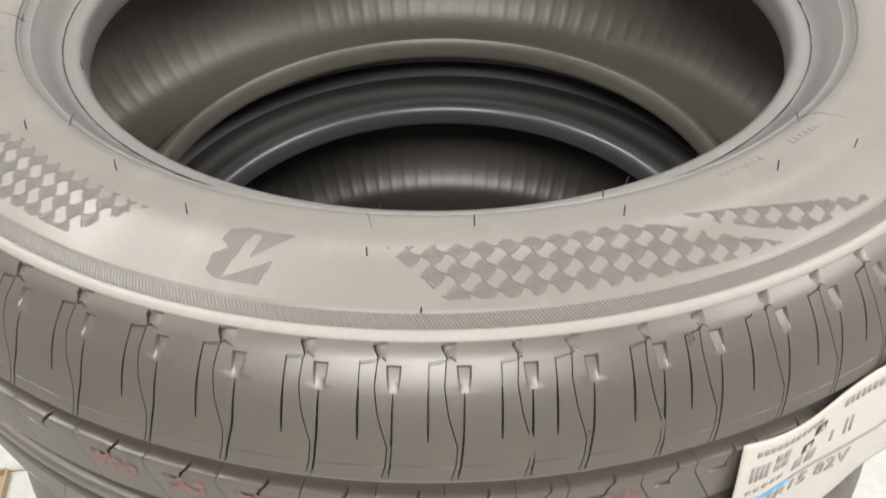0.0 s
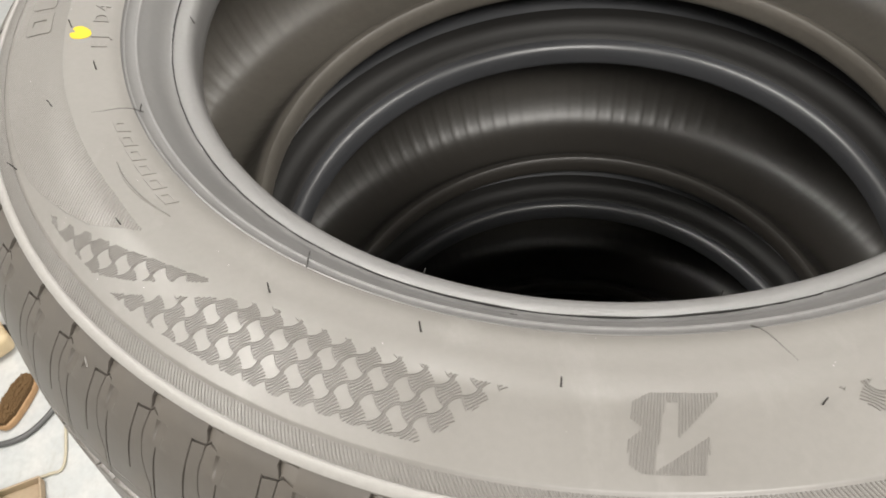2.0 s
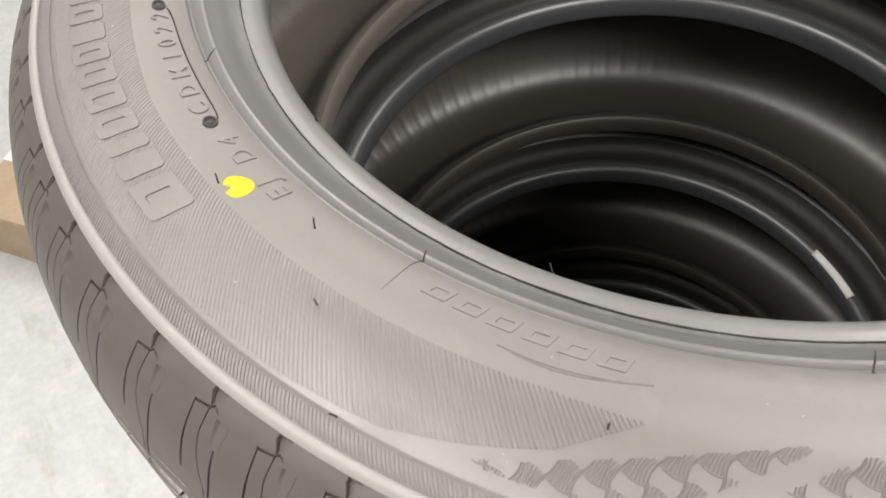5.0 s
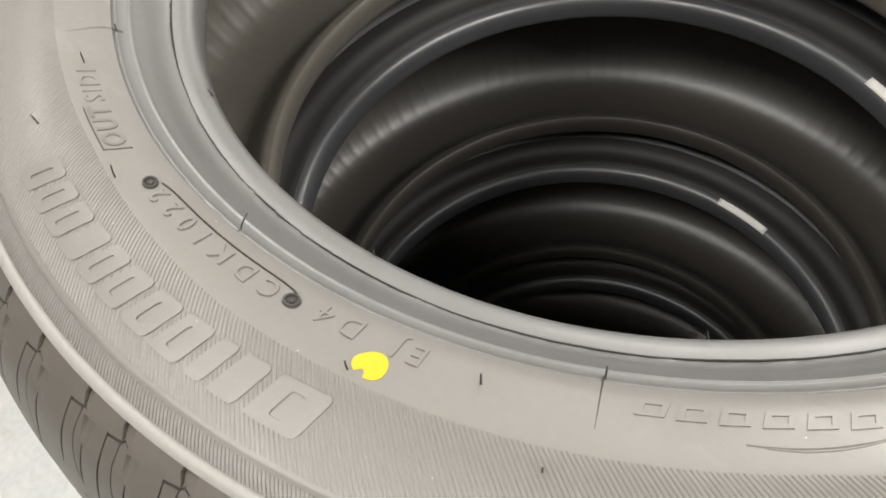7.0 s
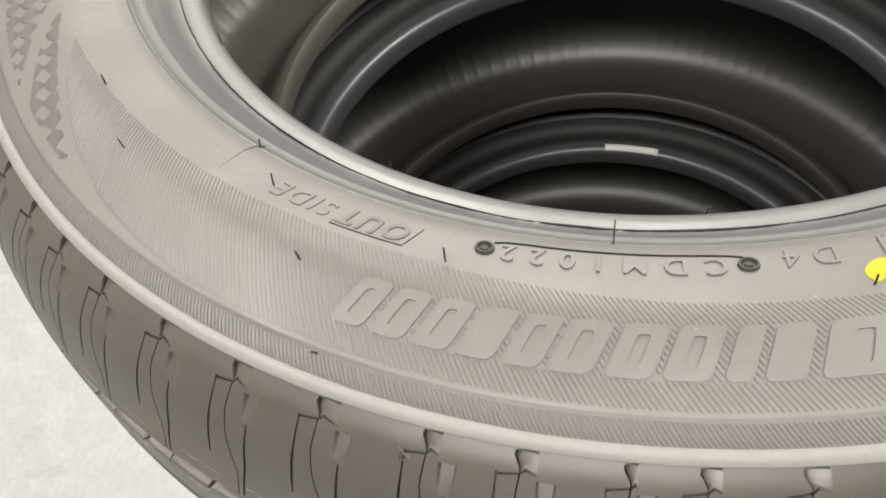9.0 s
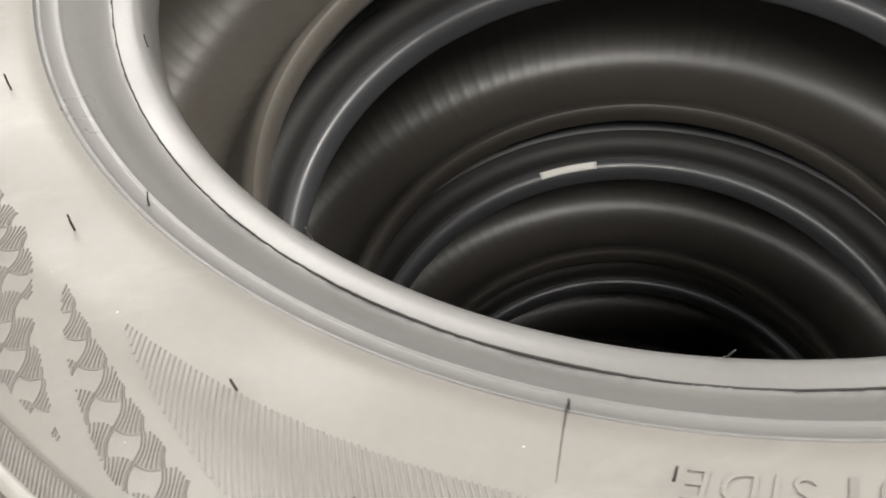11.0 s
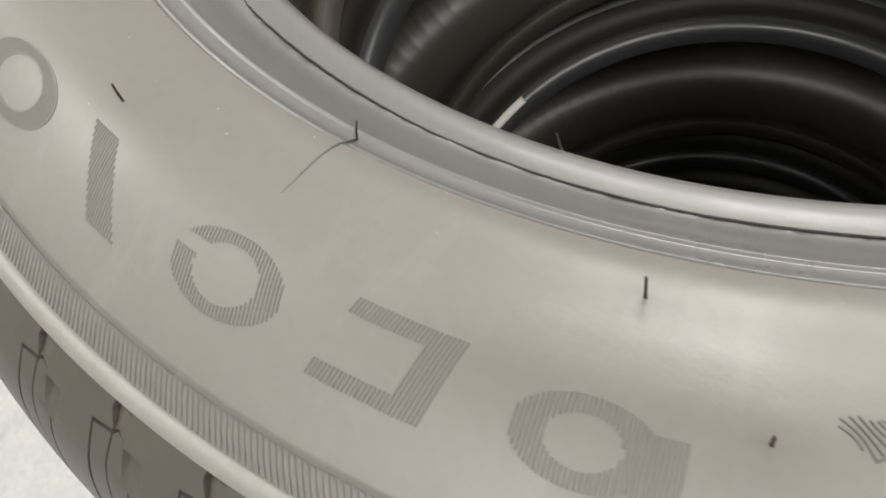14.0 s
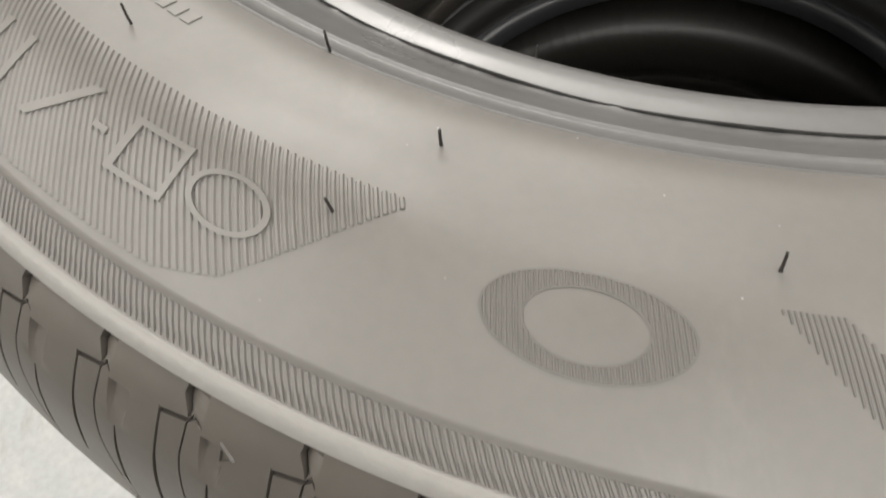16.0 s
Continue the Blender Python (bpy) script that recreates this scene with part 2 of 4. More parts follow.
PITCHES += [4.6, 4.2, 4.9, 5.2, 4.5, 4.1, 4.4, 4.6, 4.8, 4.3, 4.6, 4.4, 4.7, 4.9, 4.2, 4.5, 4.6, 4.8, 4.3, 4.4, 4.7, 4.5, 4.6]
PITCHES.append(round(360 - sum(PITCHES), 1))


def shoulder_block(flip, fine, STEP):
    """One shoulder block: closed sipe at its edge, hooked sipe, pocket that runs out downwards and a lens-shaped sipe below it."""
    kx = STEP / 4.4
    f = lambda s: float(np.interp(s, [0, 0.0016, 0.0045, 0.013, 0.022, 0.033, 0.040, 0.0465], [0.0, -0.06, 0.26, 0.10, 0.30, 0.85, 0.72, 0.38]))
    c = lambda s: float(np.interp(s, [0, 0.013, 0.030, 0.040, 0.0465], [1.32 * kx, 1.30 * kx, 1.18 * kx, 0.82 + 0.2 * kx, 0.78]))
    h = lambda s: STEP + float(np.interp(s, [0, 0.006, 0.031, 0.0465], [-0.85, -0.85, -0.95, -1.0]))
    p = lambda s: float(np.interp(s, [0, 0.0068, 0.0105, 0.0165, 0.03, 0.0465], [0.46, 0.48, 0.44, 0.27, 0.23, 0.20]))
    slit = lambda s: float(np.interp(s, [0.0150, 0.019, 0.028, 0.040, 0.0465], [0.012, 0.045, 0.060, 0.050, 0.030]))
    u = lambda s: float(np.interp(s, [0.0052, 0.0145, 0.018, 0.026, 0.0302], [0.022, 0.026, 0.052, 0.048, 0.018]))
    w = 0.019
    cols = [lambda s: f(s) + w, lambda s: f(s) + w + 0.02, lambda s: f(s) + 0.13 + 0.12 * kx, lambda s: c(s) - p(s), lambda s: c(s) - p(s) + 0.035, lambda s: c(s) - p(s) + 0.12, lambda s: c(s) - slit(s) - 0.02,
            lambda s: c(s) - slit(s), lambda s: c(s) + slit(s), lambda s: c(s) + slit(s) + 0.02, lambda s: c(s) + p(s) - 0.12, lambda s: c(s) + p(s) - 0.035, lambda s: c(s) + p(s), lambda s: 2.3 * kx + 0.3 * f(s),
            lambda s: h(s) - u(s) - 0.03, lambda s: h(s) - u(s), lambda s: h(s) + u(s), lambda s: h(s) + u(s) + 0.03, lambda s: 0.5 * (h(s) + STEP + f(s)), lambda s: STEP + f(s) - w - 0.02, lambda s: STEP + f(s) - w]
    if fine:
        rows = [0.0, 0.0006, 0.0016, 0.0030, 0.0042, 0.0048, 0.0052, 0.0054, 0.0059, 0.0061, 0.0068, 0.0074, 0.0082, 0.0095, 0.011, 0.0125, 0.014, 0.0150, 0.0155, 0.016, 0.0185, 0.021, 0.0235, 0.026, 0.0285,
                0.0302, 0.0306, 0.033, 0.036, 0.0385, 0.0399, 0.0401, 0.0403, 0.0425, 0.045, 0.0460, S_END]
    else:
        rows = [0.0, 0.008, 0.02, 0.034, S_END]

    def depth(s, k):
        if not fine:
            return 0.0
        d = 0.0
        if 0.0074 <= s <= 0.0150 and 4 <= k <= 11:
            d = 0.0013 * (1 - (s - 0.0074) / 0.0076) * (0.45 if k in (4, 11) else 1.0)
        if s >= 0.0155 and k in (7, 8):
            d = max(d, 0.0032)
        if 0.0054 <= s <= 0.0302 and k in (15, 16):
            d = max(d, 0.0011 if s < 0.0145 else 0.0032)
        if 0.0054 <= s <= 0.0059 and (k >= 15 or k <= 2):
            d = max(d, 0.0010)
        if 0.0006 <= s <= 0.0042 and k <= 1:
            d = max(d, 0.0018 * (1 - 0.6 * s / 0.0042))
        if 0.0006 <= s <= 0.0042 and k == 2:
            d = max(d, 0.0012 * (1 - 0.8 * s / 0.0042))
        if s == 0.0401 and 3 <= k <= 18:
            d = max(d, 0.00035)
        if s >= 0.0462:
            d = max(d, 0.0007)
        if k in (0, len(cols) - 1):
            d = max(d, 0.0016)
        return d

    # the hook's upper arm runs down at a slant from the notch beside it
    slant = {0: -0.0002, 1: -0.0002, 2: -0.0012, 15: 0.0008, 16: 0.0008, 17: 0.0007, 18: 0.0003, 19: -0.0001, 20: -0.0001}

    def shifted(s, k):
        return s + (slant.get(k, 0.0) * float(np.interp(s, [0.0, 0.0052, 0.0061, 0.0110], [0.0, 1.0, 1.0, 0.0])) if fine else 0.0)

    n = len(cols)
    verts, faces = [], []
    for s in rows:
        verts += [on_tread(shifted(s, k), col(shifted(s, k)), depth(s, k), flip) for k, col in enumerate(cols)]
    base = len(verts)
    for i in range(len(rows) - 1):
        for k in range(n - 1):
            q = (i * n + k, i * n + k + 1, (i + 1) * n + k + 1, (i + 1) * n + k)
            faces.append(q if not flip else q[::-1])
    ring = [k for k in range(n)] + [i * n + n - 1 for i in range(1, len(rows))] + [(len(rows) - 1) * n + k for k in range(n - 2, -1, -1)] + [i * n for i in range(len(rows) - 2, 0, -1)]
    spec = [(i // n, i % n) for i in ring]
    verts += [on_tread(shifted(rows[i], k), cols[k](shifted(rows[i], k)), 0.0062, flip) for i, k in spec]
    m = len(ring)
    for i in range(m):
        q = (ring[i], base + i, base + (i + 1) % m, ring[(i + 1) % m])
        faces.append(q if not flip else q[::-1])
    return mesh_from("shoulder_block", verts, faces, TREAD, sharp=32)


S2A, S2B = 0.0540, 0.0765


def rib_block(flip, fine, STEP):
    """One pitch of the rib next to the shoulder: rounded edge, thin sipe and a slanted slot that opens into a dark lens."""
    g = lambda s: float(np.interp(s, [S2A, S2A + 0.004, S2B], [0.0, -0.25, 1.5]))
    lean = lambda s: float(np.interp(s - S2A, [0.0, 0.0056, 0.02], [0.62, 0.0, 0.0]))
    w = 0.02
    cols = [lambda s: g(s) + w, lambda s: g(s) + w + 0.03, lambda s: g(s) + 0.80 * STEP / 4, lambda s: g(s) + 1.25 * STEP / 4, lambda s: g(s) + 1.86 * STEP / 4 + lean(s), lambda s: g(s) + 1.90 * STEP / 4 + lean(s),
            lambda s: g(s) + 2.0 * STEP / 4 + lean(s), lambda s: g(s) + 2.04 * STEP / 4 + lean(s), lambda s: g(s) + 3.0 * STEP / 4, lambda s: g(s) + STEP - w - 0.03, lambda s: g(s) + STEP - w]
    rows = [S2A, S2A + 0.0006, S2A + 0.0016, S2A + 0.003, S2A + 0.0054, S2A + 0.0057, S2A + 0.0068, S2A + 0.0074, S2A + 0.013, S2A + 0.018, S2B - 0.0008, S2B]

    def depth(s, k):
        d = 0.0
        e = s - S2A
        if e < 0.001:
            d = 0.0014 * (1 - e / 0.001) ** 2
        if s > S2B - 0.0007:
            d = 0.001
        if e <= 0.0069 and k in (5, 6):
            d = max(d, 0.0032)
        if 0.0056 <= e <= 0.0069 and k in (3, 4, 5, 6):
            d = max(d, 0.0022 if k == 3 else 0.004)
        if k in (0, len(cols) - 1):
            d += 0.0002
        return d

    n = len(cols)
    verts, faces = [], []
    for s in rows:
        verts += [on_tread(s, col(s), depth(s, k), flip) for k, col in enumerate(cols)]
    base = len(verts)
    for i in range(len(rows) - 1):
        for k in range(n - 1):
            q = (i * n + k, i * n + k + 1, (i + 1) * n + k + 1, (i + 1) * n + k)
            faces.append(q if not flip else q[::-1])
    ring = [k for k in range(n)] + [i * n + n - 1 for i in range(1, len(rows))] + [(len(rows) - 1) * n + k for k in range(n - 2, -1, -1)] + [i * n for i in range(len(rows) - 2, 0, -1)]
    verts += [on_tread(rows[i // n], cols[i % n](rows[i // n]), 0.0062, flip) for i in ring]
    m = len(ring)
    for i in range(m):
        q = (ring[i], base + i, base + (i + 1) % m, ring[(i + 1) % m])
        faces.append(q if not flip else q[::-1])
    return mesh_from("rib_block", verts, faces, TREAD, sharp=32)


def mirror(prof):
    # the lower bead hangs a little further from the mid plane
    return [(r, 2 * MID - z - float(np.interp(r, [0.20, 0.235], [0.003, 0.0]))) for r, z in prof][::-1]


def tyre_body(seg):
    """Carcass: bead, sidewalls, tread base and the ribbed liner inside."""
    under = [on_tread(s, 0.0, 0.006) for s in np.linspace(0.003, ARC[-1], 14)]
    under = [(p[0], p[2]) for p in under]
    outer = SIDE + RIB[:5] + RIB[-3:] + under
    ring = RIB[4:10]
    full = outer + mirror(outer)[1:]
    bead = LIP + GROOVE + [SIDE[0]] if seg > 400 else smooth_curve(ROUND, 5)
    inner_half = smooth_curve([(0.1875, -0.0185), (0.193, -0.0175), (0.201, -0.0095), (0.211, 0.0020), (0.223, 0.0085), (0.240, 0.0095), (0.257, 0.0030), (0.2695, -0.0145), (0.2765, -0.039), (0.2785, MID)], 5)
    inner = inner_half + mirror(inner_half)[1:]

    def rip(i, k):
        # fine ribs that the curing bladder leaves across the liner
        m = min(k, len(inner) - 1 - k)
        return (0.0006 if i % 6 == 0 else 0.0) * (1.0 if 8 < m < 44 else 0.0)

    return (lathe("sidewall", full, RUBBER if seg > 400 else SHADED, seg), lathe("bead", bead, BEAD if seg > 400 else SHADED, seg), lathe("bead", mirror(LIP + GROOVE[:7] + [SIDE[0]]), LIT_LINER if seg > 400 else LINER, seg), lathe("inner_liner", inner[::-1], LIT_LINER if seg > 400 else LINER, 720, ripple=rip), lathe("shoulder_ring", ring, CHALKY_LIT, seg),
            lathe("centre_rib", [(p[0], p[2]) for p in [on_tread(0.0845, 0, 0.006), on_tread(0.0845, 0, 0.0008), on_tread(0.0853, 0, 0)]]
                  + [(r, 2 * MID - z) for r, z in [(p[0], p[2]) for p in [on_tread(0.0853, 0, 0), on_tread(0.0845, 0, 0.0008), on_tread(0.0845, 0, 0.006)]]], TREAD, seg))


def build_tyre(label, fine):
    top = new("tyre")
    tagged(top, label, "tyre", "stack of tyres")
    side, bead_a, bead_b, liner, ring, centre = tyre_body(720 if fine else 360)
    child("sidewall", side, top)
    child("bead", bead_a, top, "smooth shiny bead rim")
    child("bead", bead_b, top, "dark lower bead rim")
    child("inner_liner", liner, top, "dark ribbed inner liner")
    child("centre_rib", centre, top)
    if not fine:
        # near-black colour stands for the shade in the gap between two tyres
        child("bead_flare", lathe("bead_flare", PLAIN, DARK, 360), top, "slope behind the bead rim, blackened for the shade in the gap")
    child("shoulder_ring", ring, top, "smooth chalky ring at the shoulder, paled for its sheen")
    for flip in (False, True):
        made, at = {}, -59.0
        for step in PITCHES:
            at -= step
            if step not in made:
                made[step] = (shoulder_block(flip, fine and not flip, step), rib_block(flip, fine, step))
            for name, me in zip(("shoulder_block", "rib_block"), made[step]):
                ob = child(name, me, top)
                ob.rotation_euler = (0, 0, radians(at))
    return top


tyre = build_tyre("new grey rubber tyre on top of a stack, patterned sidewall", True)
tyre.location = (0, 0, TOP)
lower = build_tyre("new rubber car tyre lying flat within a stack, darkened for shade", False)
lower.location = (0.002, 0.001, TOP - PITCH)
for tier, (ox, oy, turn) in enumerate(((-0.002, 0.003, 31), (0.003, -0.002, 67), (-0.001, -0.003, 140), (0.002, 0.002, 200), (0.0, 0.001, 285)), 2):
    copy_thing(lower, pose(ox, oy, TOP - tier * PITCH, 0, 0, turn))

# ---- room ----


def slab(name, x0, y0, z0, x1, y1, z1, mat):
    bm = bmesh.new()
    bmesh.ops.create_cube(bm, size=1)
    bmesh.ops.scale(bm, vec=(x1 - x0, y1 - y0, z1 - z0), verts=bm.verts)
    bmesh.ops.translate(bm, vec=((x0 + x1) / 2, (y0 + y1) / 2, (z0 + z1) / 2), verts=bm.verts)
    me = bpy.data.meshes.new(name)
    bm.to_mesh(me)
    me.materials.append(mat)
    return tagged(new(name, me), kind="structure")


tagged(slab("floor", -3, -3, -0.1, 3, 3, 0, FLOOR), "pale blue-white painted concrete floor with stains", "floor")
tagged(slab("wall_north", -3.1, 3, 0, 3.1, 3.1, 3.2, WALL), "plain off-white painted wall", "wall")
tagged(slab("wall_south", -3.1, -3.1, 0, 3.1, -3, 3.2, WALL), "plain off-white painted wall", "wall")
tagged(slab("wall_east", 3, -3, 0, 3.1, 3, 3.2, WALL), "plain off-white painted wall", "wall")
tagged(slab("wall_west", -3.1, -3, 0, -3, 3, 3.2, WALL), "plain off-white painted wall", "wall")
tagged(slab("ceiling", -3.1, -3.1, 3.2, 3.1, 3.1, 3.3, CEIL), "plain grey ceiling", "ceiling")
# ---- relief moulded into the top tyre's sidewall ----
R0 = 0.243


def inside(poly, x, y):
    hit = False
    for (x1, y1), (x2, y2) in zip(poly, poly[1:] + poly[:1]):
        if (y1 > y) != (y2 > y) and x < (x2 - x1) * (y - y1) / (y2 - y1) + x1:
            hit = not hit
    return hit


def hatch(name, parent, test, a0, a1, r0, r1, slant, pitch, width, height, step=0.0012, mat=None, label=""):
    """Fine moulded ridges at a slant (degrees from the radius, outward end towards larger azimuth), kept where test(a, r) holds."""
    mat = mat or HATCH_SHADED
    k = math.degrees(1 / R0)
    sl = radians(slant)
    dx, dy = math.sin(sl), math.cos(sl)
    corners = [((a - a0) / k, r - r0) for a in (a0, a1) for r in (r0, r1)]
    us = [x * dx + y * dy for x, y in corners]
    vs = [x * dy - y * dx for x, y in corners]
    verts, faces = [], []
    v = min(vs)
    while v < max(vs):
        u, run = min(us), []
        while u < max(us) + 2 * step:
            x, y = u * dx + v * dy, u * dy - v * dx
            a, r = a0 + x * k, r0 + y
            here = test(a, r)
            if here != (len(run) > 0):
                # find where the ridge meets the outline
                lo, hi = u - step, u
                for _ in range(4):
                    m = (lo + hi) / 2
                    am, rm = a0 + (m * dx + v * dy) * k, r0 + m * dy - v * dx
                    if test(am, rm) == here:
                        hi, edge = m, (am, rm)
                    else:
                        lo = m
                        edge = (am, rm)
                run.append(edge)
            if here:
                run.append((a, r))
            elif run:
                if len(run) > 1:
                    add_ridge(verts, faces, run, dx, dy, width, height, k)
                run = []
            u += step
        v += pitch
    return tagged(child(name, mesh_from(name, verts, faces, mat, smooth=False), parent, label), kind="stuff")


def add_ridge(verts, faces, run, dx, dy, width, height, k):
    b = len(verts)
    n = len(run)
    for i, (a, r) in enumerate(run):
        e = 0.9 if i in (0, n - 1) else 1.0
        for t, h in ((-1.0, -0.00005), (-0.45, height * e), (0.45, height * e), (1.0, -0.00005)):
            verts.append(on_side(r - dx * t * width / 2, a + dy * t * width / 2 * k, h))
    for i in range(n - 1):
        for j in range(3):
            p = b + i * 4 + j
            faces.append((p, p + 4, p + 5, p + 1))


def ring_line(name, parent, r, a0, a1, width, height, mat, label="", bend=None, step=0.5):
    """A raised line along the sidewall; bend(i/n) shifts its radius."""
    verts, faces = [], []
    n = max(2, int(abs(a1 - a0) / step))
    for i in range(n + 1):
        a = a0 + (a1 - a0) * i / n
        rr = r + (bend(i / n) if bend else 0.0)
        for t, h in ((-1.0, -0.00005), (-0.4, height), (0.4, height), (1.0, -0.00005)):
            verts.append(on_side(rr + t * width / 2, a, h))
    for i in range(n):
        for j in range(3):
            p = i * 4 + j
            faces.append((p, p + 1, p + 5, p + 4))
    return child(name, mesh_from(name, verts, faces, mat, smooth=False), parent, label)


def raised(name, parent, outer, holes, a_ref, r_ref, height, mat, label=""):
    """A raised flat shape on the sidewall from outlines in metres (x clockwise along the wall, y outward)."""
    cu = bpy.data.curves.new(name, "CURVE")
    cu.dimensions, cu.fill_mode = "2D", "BOTH"
    for pts in [outer] + list(holes):
        sp = cu.splines.new("POLY")
        sp.points.add(len(pts) - 1)
        for q, (x, y) in zip(sp.points, pts):
            q.co = (x, y, 0, 1)
        sp.use_cyclic_u = True
    cu.extrude = 0.0005
    ob = bpy.data.objects.new(name, cu)
    return wrap_curve(name, ob, parent, a_ref, r_ref, height, mat, label)


def wrap_curve(name, ob, parent, a_ref, r_ref, height, mat, label):
    """Turns a flat curve or text object into a mesh laid on the sidewall."""
    scene.collection.objects.link(ob)
    dg = bpy.context.evaluated_depsgraph_get()
    me = bpy.data.meshes.new_from_object(ob.evaluated_get(dg))
    data = ob.data
    bpy.data.objects.remove(ob)
    bpy.data.curves.remove(data)
    bm = bmesh.new()
    bm.from_mesh(me)
    bmesh.ops.triangulate(bm, faces=bm.faces)
    bmesh.ops.subdivide_edges(bm, edges=[e for e in bm.edges if e.calc_length() > 0.003], cuts=2)
    for v in bm.verts:
        x, y, top = v.co.x, v.co.y, v.co.z > 0
        r = r_ref + y
        v.co = on_side(r, a_ref - math.degrees(x / r_ref), height if top else -0.0003)
    bmesh.ops.recalc_face_normals(bm, faces=bm.faces)
    bm.to_mesh(me)
    bm.free()
    me.materials.clear()
    me.materials.append(mat)
    me.polygons.foreach_set("use_smooth", [True] * len(me.polygons))
    me.set_sharp_from_angle(angle=radians(30))
    return child(name, me, parent, label)


def lettering(name, parent, text, a_ref, r_ref, size, shear, spread, mat, height=0.0004, label="", bold=0.0):
    cu = bpy.data.curves.new(name, "FONT")
    cu.body, cu.size, cu.shear, cu.space_character, cu.extrude, cu.offset = text, size, shear, spread, 0.0005, bold
    cu.resolution_u = 3
    return wrap_curve(name, bpy.data.objects.new(name, cu), parent, a_ref, r_ref, height, mat, label)


def oval(cx, cy, rx, ry, n=40):
    return [(cx + rx * math.cos(TAU * i / n), cy + ry * math.sin(TAU * i / n)) for i in range(n)]


def skew_box(x0, x1, y0, y1, lean):
    return [(x0 + lean * (y0), y0), (x1 + lean * (y0), y0), (x1 + lean * y1, y1), (x0 + lean * y1, y1)]


def soft_corners(poly, cut):
    """The outline with each corner rounded off."""
    out = []
    for i, (x, y) in enumerate(poly):
        ends = []
        for qx, qy in (poly[i - 1], poly[(i + 1) % len(poly)]):
            ln = math.hypot(qx - x, qy - y)
            k = min(cut, ln * 0.45) / ln
            ends.append((x + (qx - x) * k, y + (qy - y) * k))
        for t in (0.0, 0.33, 0.67, 1.0):
            out.append(tuple((1 - t) ** 2 * ends[0][d] + 2 * t * (1 - t) * (x, y)[d] + t * t * ends[1][d] for d in (0, 1)))
    return out


# chequered panels: smooth cells alternate with wavy hatched ones
BIG_L = [(-104.8, 0.2336), (-109.5, 0.2525), (-135.5, 0.2537), (-129.4, 0.2402), (-126.5, 0.2340), (-123.6, 0.2302), (-114.6, 0.2304)]
TRI_L = [(-146.7, 0.2538), (-137.8, 0.2532), (-134.7, 0.2472), (-131.0, 0.2390), (-128.2, 0.2312), (-134.5, 0.2375), (-140.5, 0.2450)]
BIG_M = [(-253.4, 0.2308), (-251.5, 0.2387), (-247.9, 0.2525), (-235.2, 0.2537), (-241.2, 0.2405), (-244.2, 0.2335), (-247.0, 0.2302)]
flipL = lambda poly, total: [(total - a, r) for a, r in poly]
outward = lambda poly: [(a, min(r + 0.0013, 0.2549)) for a, r in poly]
BIG_R, TRI_R = outward(flipL(BIG_L, -189.3)), outward(flipL(TRI_L, -189.3))
PANELS = [(BIG_L, -1), (TRI_L, -1), (BIG_R, 1), (TRI_R, 1), (BIG_M, 1), (flipL(TRI_L, -370.2), 1)]


def chequer(poly, a0, side, x0, y0):
    """Bundles of ridges, pinched at the waist, that alternate with smooth pillows; wavy double lines part the columns."""
    along, across = (0.657, -0.754), (0.754, 0.657)
    wide = lambda u: 0.00305 - 0.00075 * math.cos(TAU * u / 0.0102)

    def place(cx, cy, u, v):
        x, y = (cx + along[0] * u + across[0] * v + x0) * side, cy + along[1] * u + across[1] * v + y0
        return a0 + math.degrees(math.atan2(x, y)), math.hypot(x, y)

    verts, faces = [], []
    k = math.degrees(1 / R0)

    def ridge(points, width, height):
        run = []
        for pt in points + [None]:
            if pt and inside(poly, *pt):
                run.append(pt)
                continue
            if len(run) > 1:
                ex, ey = (run[-1][0] - run[0][0]) / k, run[-1][1] - run[0][1]
                ln = math.hypot(ex, ey)
                add_ridge(verts, faces, run, ex / ln, ey / ln, width, height, k)
            run = []

    for m in range(-16, 17):
        for n in range(-6, 7):
            cx, cy = 0.0081 * m + 0.0067 * (n + 0.5), -0.0077 * (n + 0.5)
            if not any(inside(poly, *place(cx, cy, du, dv)) for du in (-0.005, 0.0, 0.005) for dv in (-0.003, 0.0, 0.003)):
                continue
            for t in (-0.8, -0.48, -0.16, 0.16, 0.48, 0.8):
                end = 0.0031 - 0.0006 * t * t
                ridge([place(cx, cy, -end + 2 * end * i / 12, t * wide(-end + 2 * end * i / 12)) for i in range(13)], 0.00062, 0.00030)
            for t in (-1.1, -0.93):
                ridge([place(cx, cy, -0.0051 + 0.0102 * i / 24, t * wide(-0.0051 + 0.0102 * i / 24)) for i in range(25)], 0.00040, 0.00026)
            ridge([place(cx, cy, -0.0034 + 0.0007 * t * t, t * wide(0.0030)) for t in (-0.9, -0.6, -0.3, 0.0, 0.3, 0.6, 0.9)], 0.00040, 0.00024)
    tagged(child("chequer_panel", mesh_from("chequer_panel", verts, faces, HATCH_SHADED, smooth=False), tyre, "chequered panel of wavy ridges"), kind="stuff")


for poly, sign in PANELS:
    near = min(p[0] for p in poly) > -150
    lattice = (-118.3, 1, 0.0045, 0.2384) if sign < 0 else ((-71.0, -1, 0.0045, 0.2384) if near else (-251.9, -1, -0.0021, 0.2364))
    if poly in (TRI_L, TRI_R, flipL(TRI_L, -370.2)):
        lattice = (*lattice[:3], 0.2256)
    chequer(poly, *lattice)

